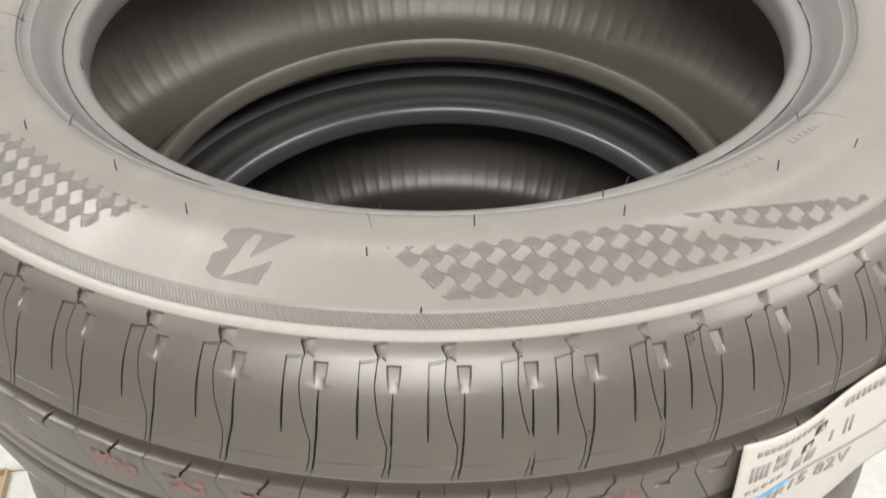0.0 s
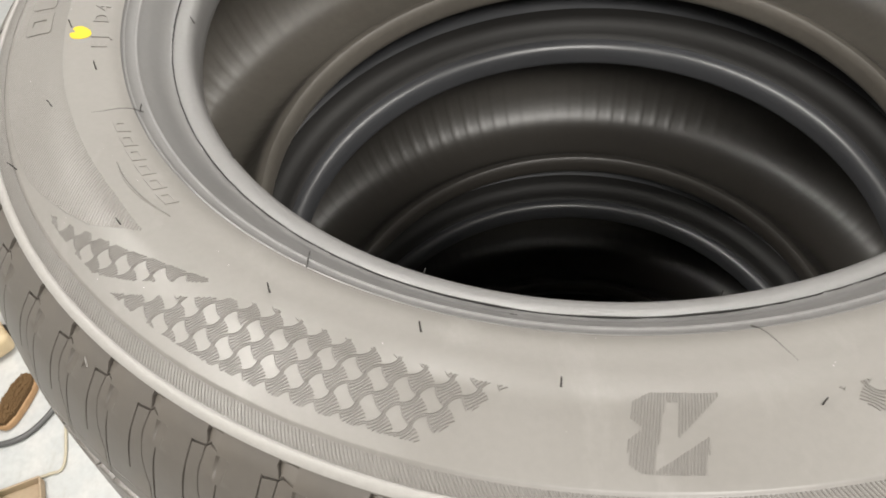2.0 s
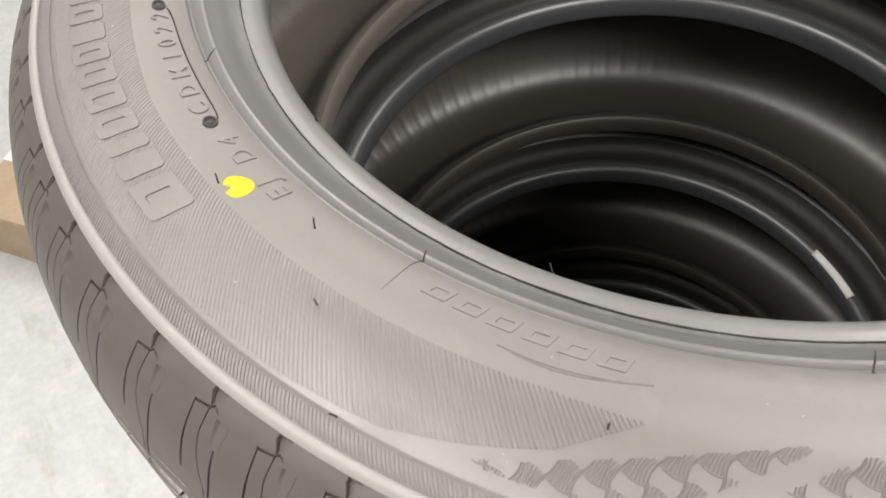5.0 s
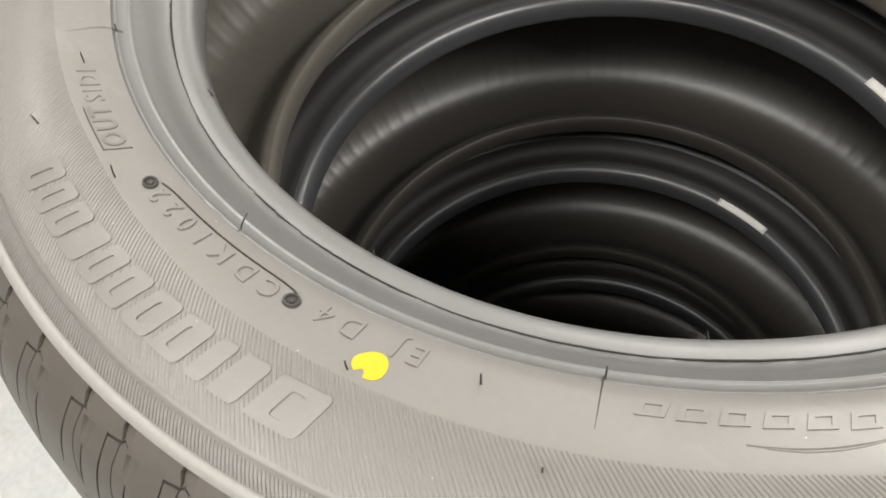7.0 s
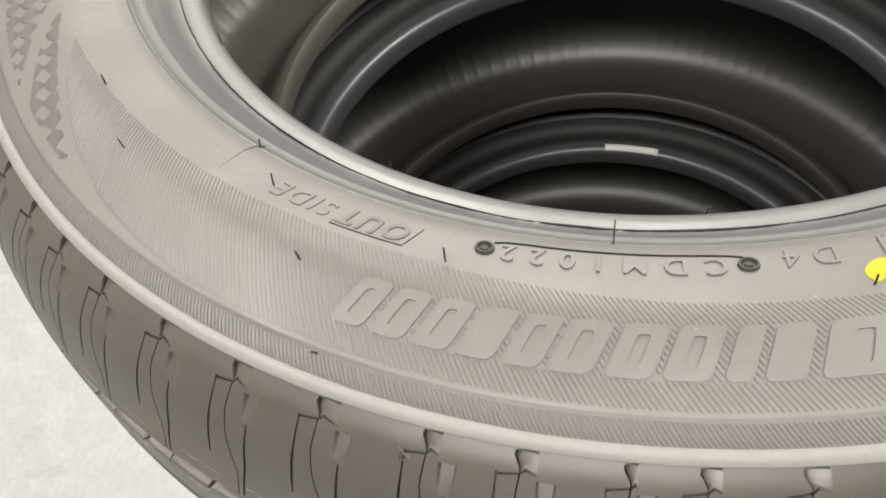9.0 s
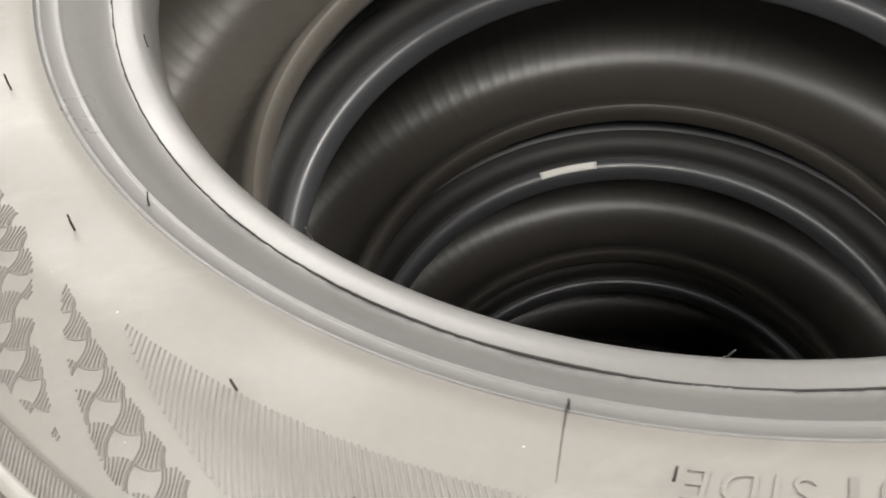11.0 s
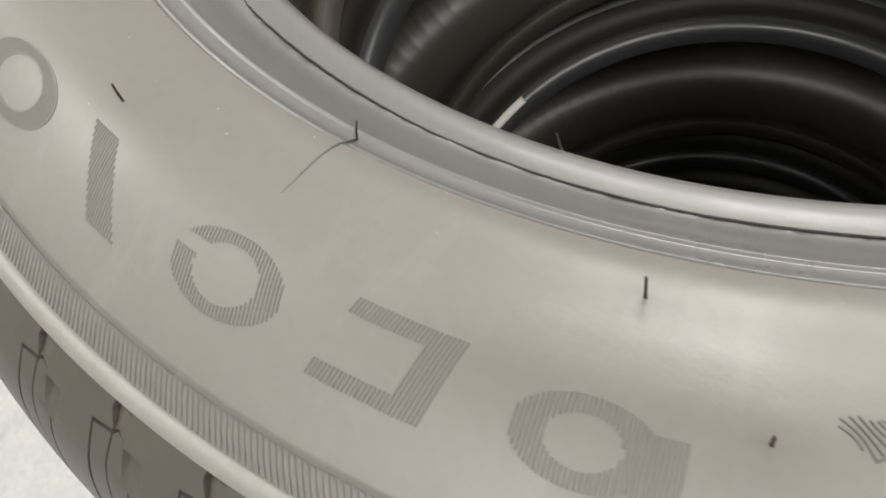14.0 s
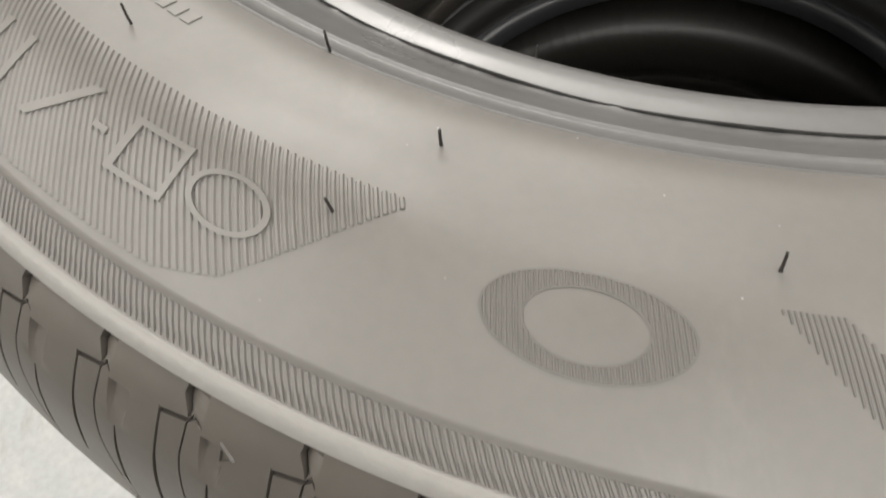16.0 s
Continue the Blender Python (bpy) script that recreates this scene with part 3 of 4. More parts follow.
# hatched fields with plain raised shapes standing in for the maker's mark
FIELD = [(-137.5, 0.2335), (-141.8, 0.2446), (-145.9, 0.2497), (-150.6, 0.2543), (-158.0, 0.2557), (-211.0, 0.2557), (-219.9, 0.2526), (-226.0, 0.2470), (-232.0, 0.2390), (-237.2, 0.2303),
         (-222.0, 0.2290), (-209.0, 0.2278), (-199.0, 0.2275), (-191.0, 0.2290), (-181.0, 0.2312), (-160.0, 0.2322), (-143.0, 0.2320)]
MARKS = [(-170.4, -174.3), (-174.8, -177.0), (-177.4, -178.9), (-179.4, -182.0), (-182.3, -184.9), (-185.3, -187.8), (-188.0, -190.2), (-190.5, -192.8), (-193.0, -195.3), (-195.6, -197.8), (-198.1, -200.3)]


def in_mark(a, r):
    return 0.2372 < r < 0.2498 and any(hi > a + (r - 0.2435) * 95 > lo for hi, lo in MARKS)


hatch("hatched_field", tyre, lambda a, r: inside(FIELD, a, r) and not in_mark(a, r), -237.5, -137, 0.2270, 0.2560, 36, 0.00118, 0.00094, 0.00030, 0.0016, mat=RUBBER, label="field of slanted moulded ridges")
for n, (hi, lo) in enumerate(MARKS):
    mid, half = (hi + lo) / 2, radians(hi - lo) / 2 * R0
    box = soft_corners(skew_box(-half * 0.93, half * 0.93, -0.0062, 0.0062, 0.40), 0.0022)
    inner = [] if n in (1, 2, 7) else [soft_corners(skew_box(-half * 0.28, half * 0.28, -0.0036, 0.0036, 0.40), 0.0010)]
    raised("raised_mark", tyre, box, inner, mid, R0 + 0.0005, 0.00050, RUBBER, label="smooth raised slanted block" if n == 0 else "")
FIELD2 = [(-297.0, 0.2316), (-300.0, 0.2430), (-302.4, 0.2520), (-305.0, 0.2553), (-343.0, 0.2555), (-346.0, 0.2500), (-348.0, 0.2312)]
hatch("hatched_field", tyre, lambda a, r: inside(FIELD2, a, r), -348, -297, 0.2310, 0.2556, 33, 0.00124, 0.00098, 0.00032, 0.0014, mat=RUBBER, label="field of slanted moulded ridges")
raised("raised_mark", tyre, oval(0, 0, 0.0076, 0.0044), [oval(0, 0, 0.0064, 0.0036)], -303.3, 0.2424, 0.00062, RUBBER)
raised("raised_mark", tyre, skew_box(-0.0062, 0.0062, -0.0046, 0.0046, 0.12), [skew_box(-0.0050, 0.0046, -0.0036, 0.0036, 0.12)], -307.1, 0.2424, 0.00062, RUBBER)
raised("raised_mark", tyre, skew_box(-0.0016, 0.0016, -0.0005, 0.0005, 0), [], -309.7, 0.2424, 0.00062, RUBBER)
raised("raised_mark", tyre, skew_box(-0.0012, 0.0012, -0.0052, 0.0052, 1.1), [], -312.1, 0.2428, 0.00062, RUBBER)
for a in (-315.3, -317.0):
    raised("raised_mark", tyre, skew_box(-0.0008, 0.0008, -0.0050, 0.0050, 0.1), [], a, 0.2428, 0.00062, RUBBER)

# wide hatched shapes: ring, hollow box, bar
def ring_test(a, r, ac, rc, ra, rr, ia, ir):
    x, y = (a - ac), (r - rc)
    return (x / ra) ** 2 + (y / rr) ** 2 < 1 < (x / ia) ** 2 + (y / ir) ** 2


def wide_mark(test, a0, a1, slant=18):
    hatch("hatched_mark", tyre, test, a0, a1, 0.2335, 0.2485, slant, 0.00070, 0.00056, 0.00020, 0.0004, label="finely ridged flat shape")


wide_mark(lambda a, r: ring_test(a, r, -290.5, 0.2411, 3.30, 0.0066, 1.95, 0.0047), -294, -287)
# clean edges of the closed ring
for ac, wa, ia in ((-290.5, 3.30, 1.95),):
    for deg, high in ((wa, 0.0066), (ia, 0.0047)):
        wide = radians(deg) * 0.2411
        raised("mark_edge", tyre, oval(0, 0, wide + 0.0002, high + 0.0002, 64), [oval(0, 0, wide - 0.00015, high - 0.00015, 64)], ac, 0.24115, 0.00016, HATCH_SHADED)
wide_mark(lambda a, r: 0.2343 < r < 0.2482 and abs(a + 282.5 - (r - 0.2412) * 240) < 0.95, -286, -279)
wide_mark(lambda a, r: ring_test(a, r, -274.5, 0.2412, 2.8, 0.0066, 1.6, 0.0047) and not (a < -275.3 and 0.2385 < r < 0.2409), -278, -271)
wide_mark(lambda a, r: 0.2343 < r < 0.2474 and -269.5 < a + (r - 0.2408) * 50 < -264.8 and not (0.2370 < r < 0.2448 and a + (r - 0.2408) * 50 < -266.3), -271, -263, -12)
wide_mark(lambda a, r: 0.2385 < r < 0.2478 and -258.5 < a < -256.9 or ring_test(a, r, -260.1, 0.2418, 2.4, 0.0060, 1.25, 0.0036), -263, -256, 0)

# emblem beside the seam: hatched block with a plain wedge across it
EMBLEM = [(-91.6, 0.2329), (-95.9, 0.2322), (-97.0, 0.2350), (-97.2, 0.2395), (-96.4, 0.2420), (-97.4, 0.2450), (-97.4, 0.2505), (-96.6, 0.2528), (-93.1, 0.2529), (-92.6, 0.2440)]
WEDGE = [(-95.0, 0.2351), (-94.2, 0.2351), (-94.5, 0.2445), (-91.6, 0.2333), (-92.6, 0.2440), (-96.0, 0.2524)]
hatch("emblem", tyre, lambda a, r: inside(EMBLEM, a, r) and not inside(WEDGE, a, r), -98, -91, 0.2315, 0.2535, -8, 0.00080, 0.00064, 0.00026, 0.0007, label="finely ridged emblem block")

# ridged band outside the sidewall and the edge lines of the bead
BAND = [(-(i * 0.27) - 0.2, 0) for i in range(1333)]
verts, faces = [], []
for a, _ in BAND:
    b = len(verts)
    for r, lead in ((0.2578, 0.0), (0.2604, 0.35), (0.2629, 0.72)):
        for t, h in ((-1, -0.00005), (-0.55, 0.00030), (0.55, 0.00030), (1, -0.00005)):
            verts.append(on_side(r, a + lead + t * 0.106, h))
    for i in range(2):
        for j in range(3):
            p = b + i * 4 + j
            faces.append((p, p + 4, p + 5, p + 1))
tagged(child("ridged_band", mesh_from("ridged_band", verts, faces, HATCH_SHADED, smooth=False), tyre, "band of fine slanted ridges"), kind="stuff")

# torn flash left by the mould round the bead heel
random.seed(7)
verts, faces = [], []
FN = 1440
for i in range(FN):
    a = TAU * i / FN
    n1 = noise.noise(Vector((math.cos(a) * 9, math.sin(a) * 9, 0.3)))
    n2 = noise.noise(Vector((math.cos(a) * 70, math.sin(a) * 70, 1.7)))
    n3 = noise.noise(Vector((math.cos(a) * 230, math.sin(a) * 230, 4.1)))
    tall = max(0.0, 0.0005 + 0.0006 * n1 + 0.00045 * n2 + 0.0004 * n3)
    lean = 0.0003 * n2 + 0.00025 * n3
    for r, z in ((0.19385, -0.0001), (0.1939 + lean, tall), (0.1942 + lean, tall), (0.19432, -0.0001)):
        verts.append((r * math.cos(a), r * math.sin(a), z))
for i in range(FN):
    j = (i + 1) % FN
    for k in range(3):
        faces.append((i * 4 + k, i * 4 + k + 1, j * 4 + k + 1, j * 4 + k))
child("mould_flash", mesh_from("mould_flash", verts, faces, DARK), tyre, "thin torn dark rubber flash")

# seams across the bead, every sixth of the ring
for a, slant in ((-35.5, 0.0), (-87.2, 1.4), (-155.2, -0.2), (-215.2, 0.4), (-275.2, 0.2), (-335.2, 0.0)):
    verts, faces = [], []
    for i in range(12):
        t = i / 11
        for s, h in ((-1, -0.00004), (0, 0.00035 * (1 - t * 0.8)), (1, -0.00004)):
            verts.append(on_side(0.2080 + 0.0170 * t, a + slant * t + s * 0.085 * (1 - 0.6 * t), h))
    for i in range(11):
        for j in range(2):
            p = i * 3 + j
            faces.append((p, p + 1, p + 4, p + 3))
    child("mould_seam", mesh_from("mould_seam", verts, faces, SEAM), tyre)

# letters and numbers that can be read
lettering("lettering", tyre, "OUT", -198.55, 0.2180, 0.0086, 0.25, 1.22, HATCH_SHADED, 0.0004, "raised word on the sidewall", 0.0002)
lettering("lettering", tyre, "SIDE", -204.5, 0.2180, 0.0084, 0.25, 1.25, RUBBER, 0.0004)
ring_line("letter_frame", tyre, 0.2250, -198.7, -204.3, 0.0005, 0.0003, SEAM)
ring_line("letter_frame", tyre, 0.2176, -198.05, -198.75, 0.0005, 0.0003, SEAM, bend=lambda t: 0.0074 * t, step=0.08)
lettering("lettering", tyre, "CDM1022", -178.1, 0.2170, 0.0080, 0.0, 1.85, RUBBER, 0.0006, "raised date code on the sidewall", 0.00006)
lettering("lettering", tyre, "EJ", -166.4, 0.2154, 0.0086, 0.1, 1.6, RUBBER, 0.0005)
lettering("lettering", tyre, "D4", -171.2, 0.2152, 0.0086, 0.1, 1.6, RUBBER, 0.0005)
ring_line("code_line", tyre, 0.2155, -177.0, -193.0, 0.0005, 0.0004, DARK, bend=lambda t: 0.0012 * abs(2 * t - 1) ** 8)
for a in (-176.9, -193.5):
    verts, faces = [], []
    n = 24
    for k, (rad, h) in enumerate(((0.0023, -0.0001), (0.0021, 0.0009), (0.0017, 0.0009), (0.0015, 0.00005), (0.0009, 0.00005), (0.0007, 0.0006), (0.0001, 0.0006))):
        for i in range(n):
            t = TAU * i / n
            verts.append(on_side(0.2193 + rad * math.sin(t), a + math.degrees(rad * 1.15 * math.cos(t) / 0.2193), h))
    for k in range(6):
        for i in range(n):
            j = (i + 1) % n
            faces.append((k * n + i, k * n + j, (k + 1) * n + j, (k + 1) * n + i))
    child("plug_mark", mesh_from("plug_mark", verts, faces, SEAM, sharp=30), tyre, "round dark plug mark")
# small raised shapes of a trade mark, with a sweep under them
for i in range(6):
    raised("small_mark", tyre, skew_box(-0.0034, 0.0034, -0.0022, 0.0022, 0.35), [skew_box(-0.0019, 0.0019, -0.0011, 0.0011, 0.35)], -139.9 - 2.45 * i, 0.2193 - 0.0004 * i, 0.00035, RUBBER)
ring_line("small_mark", tyre, 0.2232, -137.5, -147.0, 0.0006, 0.0004, RUBBER, bend=lambda t: 0.0026 * math.sin(t * 2.4))
ring_line("small_mark", tyre, 0.2240, -138.5, -146.0, 0.0004, 0.0003, RUBBER, bend=lambda t: 0.0026 * math.sin(t * 2.4))
# small writing that cannot be made out
for a0, n in ((-38.5, 6), (-47.5, 7), (-311.0, 5)):
    for i in range(n):
        raised("small_bar", tyre, skew_box(-0.0011, 0.0011, -0.0013, 0.0013, 0.2), [], a0 - i * 0.85, 0.2185, 0.00025, RUBBER)

# yellow balance mark
blob = []
for i in range(36):
    t = TAU * i / 36
    k = 1.0 - (0.42 if 0.9 < t < 1.55 else 0.0) + 0.06 * math.sin(3 * t + 1)
    blob.append((0.0046 * k * math.cos(t), 0.0041 * k * math.sin(t)))
raised("paint_dot", tyre, blob, [], -169.4, 0.2256, 0.00018, YELLOW, label="yellow paint dot")

# rubber hairs left by the mould vents
VENTS = [(0.2318, -101.5), (0.2217, -77.2), (0.2272, -64.5), (0.2206, -112.1), (0.2387, -85.7), (0.2571, -81.5), (0.2262, -124.5), (0.2369, -139.5), (0.2377, -157.8), (0.2567, -153.1), (0.2201, -162.6),
         (0.2209, -210.2), (0.2267, -195.5), (0.2388, -204.2), (0.2293, -229.6), (0.2379, -221.9), (0.2195, -259.5), (0.2363, -254.8), (0.2237, -244.6), (0.2290, -285.1), (0.2208, -297.5), (0.2373, -299.6), (0.2292, -170.5),
         (0.2576, -200.6), (0.2552, -260.1), (0.2290, -48.6), (0.2372, -40.4), (0.2258, -312.7)]
PINS = [(0.2088, -36.3), (0.2074, -63.7), (0.2111, -124.3), (0.2094, -155.1), (0.2109, -185.2), (0.2097, -215.1), (0.2080, -244.7), (0.2079, -275.2), (0.2100, -305.0)]
random.seed(11)


def hair(x, y, z, tall, lean_x, lean_y, thick):
    verts, faces = [], []
    for k in range(5):
        t = k / 4
        rad = thick * (1.7 if k == 0 else 1.0 - 0.2 * t)
        for i in range(6):
            b = TAU * i / 6
            verts.append((x + lean_x * t * tall + rad * math.cos(b), y + lean_y * t * tall + rad * math.sin(b), z + tall * (t if k != 1 else 0.06) - 0.0002))
    for k in range(4):
        for i in range(6):
            j = (i + 1) % 6
            faces.append((k * 6 + i, k * 6 + j, (k + 1) * 6 + j, (k + 1) * 6 + i))
    faces.append(tuple(24 + i for i in range(6)))
    return child("vent_hair", mesh_from("vent_hair", verts, faces, HAIR), tyre)


for r, a in VENTS + PINS:
    x, y, z = on_side(r, a)
    # they stand out square from the rubber
    x1, y1, z1 = on_side(r, a, 0.001)
    lx, ly = (0.75 * (x1 - x) / (z1 - z), 0.75 * (y1 - y) / (z1 - z))
    hair(x, y, z, random.uniform(0.0038, 0.0048) * (0.75 if r < 0.21 else 1.0), lx + random.uniform(-0.06, 0.06), ly + random.uniform(-0.06, 0.06), 0.00030)
for a in (-27.0, -57.0, -87.0, -116.7, -147.0, -177.5, -207.0, -236.8, -267.0, -297.6):
    x, y = 0.1862 * math.cos(radians(a)), 0.1862 * math.sin(radians(a))
    hair(x, y, -0.0024, random.uniform(0.0034, 0.0050), random.uniform(-0.3, 0.3), random.uniform(-0.3, 0.3), 0.00028)

# small triangles moulded on the shoulder as wear marks
for a in (-63.9, -133.6, -194.6, -255.0, -300.0, -350.0):
    verts, faces = [], []
    for k, (sc, d) in enumerate(((1.0, 0.0001), (0.82, -0.0004), (0.55, -0.0004), (0.45, 0.0001))):
        for x, y in ((-0.0012, -0.0022), (0.0018, 0.0), (-0.0012, 0.0022)):
            verts.append(on_tread(0.0078 + y * sc, a + math.degrees(x * sc / 0.272), d))
    for k in range(3):
        for i in range(3):
            j = (i + 1) % 3
            faces.append((k * 3 + i, k * 3 + j, (k + 1) * 3 + j, (k + 1) * 3 + i))
    child("wear_mark", mesh_from("wear_mark", verts, faces, TREAD, smooth=False), tyre)

# chalky pink stripe brushed over the second rib
for a0, a1 in ((-104.6, -102.8), (-103.0, -100.9), (-98.6, -95.8), (-93.5, -91.0), (-70.0, -67.5)):
    verts, faces = [], []
    for i in range(9):
        for j in range(6):
            x = (j - 2.5) / 2.5 * (0.0035 + 0.0012 * math.sin(i * 1.7 + a0))
            verts.append(on_tread(0.0635 + x, a0 + (a1 - a0) * i / 8, -0.00018))
    for i in range(8):
        for j in range(5):
            p = i * 6 + j
            if noise.noise(Vector((i * 0.9, j * 1.3, a0))) > -0.22:
                faces.append((p, p + 1, p + 7, p + 6))
    child("paint_stripe", mesh_from("paint_stripe", verts, faces, PINK), tyre, "worn pink paint stripe")

# ---- paper label stuck round the tread ----
label_ob = new("tyre_label")
tagged(label_ob, "white paper size label wrapped over the tread of the tyre", "label")
label_ob.location = (0, 0, TOP)


def on_label(u, v, h=0.0):
    """u along the tread from its left edge, v up; metres."""
    a = radians(-60.6) + u / 0.292
    z = -0.0305 - v + 0.085 * max(0.0, u) * 0.9 - 0.0012 * math.sin(u * 60)
    bulge = 0.0024 + 0.0012 * math.sin(u * 95 + v * 40) + 0.003 * max(0.0, u - 0.06) / 0.04
    r = float(np.interp(-z, [0.02, 0.0305, 0.05, 0.069, 0.10], [0.2868, 0.2888, 0.2906, 0.2915, 0.2900])) + bulge + h
    return (r * math.cos(a), r * math.sin(a), z)


def sheet(name, u0, u1, v0, v1, h, mat, nu, nv, parent, text_label="", thick=0.00025):
    verts, faces = [], []
    for side in (0, 1):
        for i in range(nu + 1):
            for j in range(nv + 1):
                verts.append(on_label(u0 + (u1 - u0) * i / nu, v0 + (v1 - v0) * j / nv, h - side * thick))
    n = (nu + 1) * (nv + 1)
    w = nv + 1
    for i in range(nu):
        for j in range(nv):
            p = i * w + j
            faces += [(p, p + w, p + w + 1, p + 1), (n + p, n + p + 1, n + p + w + 1, n + p + w)]
    edge = [i * w for i in range(nu)] + [nu * w + j for j in range(nv)] + [i * w + nv for i in range(nu, 0, -1)] + [j for j in range(nv, 0, -1)]
    for p, q in zip(edge, edge[1:] + edge[:1]):
        faces.append((p, n + p, n + q, q))
    return child(name, mesh_from(name, verts, faces, mat), parent, text_label)


sheet("paper", 0.0, 0.105, 0.0, 0.075, 0.0, PAPER, 40, 24, label_ob)
rows = [(0.006 + i * 0.0027, 0.0019, 0.0052, 0.0075) for i in range(11)] + [(0.005 + i * 0.0021, 0.0013, 0.0125, 0.0200) for i in range(4)]
rows += [(0.0150 + i * 0.0036, 0.0026, 0.0110 + 0.0048 * j, 0.0145 + 0.0048 * j) for i in range(2) for j in range(2)] + [(0.005 + i * 0.0036, 0.0022, 0.0250, 0.0272) for i in range(5)]
rows += [(0.0265 + i * 0.0062, 0.0042, 0.0225, 0.0282) for i in range(2)] + [(0.0430, 0.0012, 0.0185, 0.0240), (0.0495, 0.0010, 0.0165, 0.0245), (0.0520, 0.0010, 0.0165, 0.0245)]
rows += [(0.046 + i * 0.0026, 0.0016, 0.0050, 0.0085) for i in range(9)] + [(0.070 + i * 0.0026, 0.0016, 0.0045, 0.0085) for i in range(5)]
for u0, du, v0, v1 in rows:
    sheet("print_bar", u0, u0 + du, v0, v1, 0.0003, INK, 2, 2, label_ob)
for u0, v0, ch in ((0.033, 0.009, "A"), (0.0285, 0.0155, "B")):
    sheet("grade_box", u0, u0 + 0.005, v0, v0 + 0.0045, 0.0003, SEAM, 4, 4, label_ob)
sheet("blue_stripe", 0.0, 0.027, 0.0325, 0.0345, 0.0003, BLUE, 10, 2, label_ob, "blue printed stripe")
sheet("grey_stripe", 0.027, 0.085, 0.0325, 0.0340, 0.0003, INK, 14, 2, label_ob)


def label_text(text, u, v, size, spread=1.0, mat=None):
    cu = bpy.data.curves.new("print", "FONT")
    cu.body, cu.size, cu.space_character, cu.extrude, cu.resolution_u = text, size, spread, 0.0001, 3
    ob = bpy.data.objects.new("print", cu)
    scene.collection.objects.link(ob)
    me = bpy.data.meshes.new_from_object(ob.evaluated_get(bpy.context.evaluated_depsgraph_get()))
    bpy.data.objects.remove(ob)
    bpy.data.curves.remove(cu)
    for vert in me.vertices:
        vert.co = on_label(u + vert.co.x, v - vert.co.y, 0.0006 if vert.co.z > 0 else 0.0002)
    me.materials.clear()
    me.materials.append(mat or INK)
    child("print", me, label_ob)


label_text("55R15 82V", 0.012, 0.0425, 0.0095, 1.05)
for u, v, ch in ((0.0343, 0.0126, "A"), (0.0298, 0.0191, "B")):
    label_text(ch, u, v, 0.0045, mat=PAPER)

# ---- white stickers on the beads of lower tyres ----


def bead_sticker(tier, a0, a1, ox, oy):
    zt = TOP - tier * PITCH
    prof = [(0.1870, -0.0030), (0.1881, -0.0016), (0.1898, -0.0006), (0.1920, 0.0001)]
    verts, faces = [], []
    n = 12
    for side in (0, 1):
        for i in range(n + 1):
            a = radians(a0 + (a1 - a0) * i / n)
            for r, z in prof:
                verts.append((ox + (r + side * 0.0002) * math.cos(a), oy + (r + side * 0.0002) * math.sin(a), zt + z + 0.0005 - side * 0.0003))
    m = (n + 1) * 4
    for i in range(n):
        for j in range(3):
            p = i * 4 + j
            faces += [(p, p + 1, p + 5, p + 4), (m + p, m + p + 4, m + p + 5, m + p + 1)]
    for i in range(n):
        for j in (0, 3):
            p = i * 4 + j
            faces.append((p, p + 4, m + p + 4, m + p))
    for i in (0, n):
        for j in range(3):
            p = i * 4 + j
            faces.append((p, m + p, m + p + 1, p + 1))
    tagged(new("bead_sticker", mesh_from("bead_sticker", verts, faces, STICKER)), "narrow white paper sticker on a tyre bead", "sticker", "bead stickers")


bead_sticker(1, -24.6, -38.4, 0.002, 0.001)
bead_sticker(2, -3.2, -17.4, -0.002, 0.003)
# places on the floor: x, y and turn
TRAY, TIN, BRUSH, CASE, HANDLE, CAP = (-1.093, 0.310, 18.6), (-1.075, 0.318), (-1.098, 0.585, 74), (-1.255, 0.715, 40), (-1.13, 0.85, 55), (-0.852, 0.490)
HOSE_LINE = [(-1.60, 0.62, 0.0065), (-1.35, 0.52, 0.0065), (-1.17, 0.490, 0.0065), (-1.08, 0.495, 0.0065), (-1.03, 0.535, 0.0065), (-1.002, 0.60, 0.0065), (-0.996, 0.70, 0.0065), (-1.02, 0.80, 0.0065),
             (-1.066, 0.873, 0.0065), (-1.19, 1.01, 0.0065), (-1.40, 1.12, 0.0065)]
CORD_LINE = [(-1.01, 0.78, 0.017), (-1.004, 0.70, 0.017), (-0.995, 0.605, 0.015), (-0.974, 0.516, 0.006), (-0.957, 0.430, 0.0045), (-0.985, 0.413, 0.0045), (-1.03, 0.40, 0.0045)]
# ---- things on the floor beside the stack ----


def rounded_box(name, sx, sy, sz, bevel, mat, parent=None, at=(0, 0, 0), turn=0.0, taper=1.0):
    bm = bmesh.new()
    bmesh.ops.create_cube(bm, size=1)
    bmesh.ops.scale(bm, vec=(sx, sy, sz), verts=bm.verts)
    for v in bm.verts:
        if v.co.z > 0:
            v.co.x *= taper
            v.co.y *= taper
    bmesh.ops.bevel(bm, geom=bm.edges, offset=bevel, segments=4, affect="EDGES", profile=0.5)
    bmesh.ops.transform(bm, matrix=pose(*at, 0, 0, turn), verts=bm.verts)
    me = bpy.data.meshes.new(name)
    bm.to_mesh(me)
    bm.free()
    me.materials.append(mat)
    me.polygons.foreach_set("use_smooth", [True] * len(me.polygons))
    ob = new(name, me)
    if parent:
        ob.parent = parent
    return ob


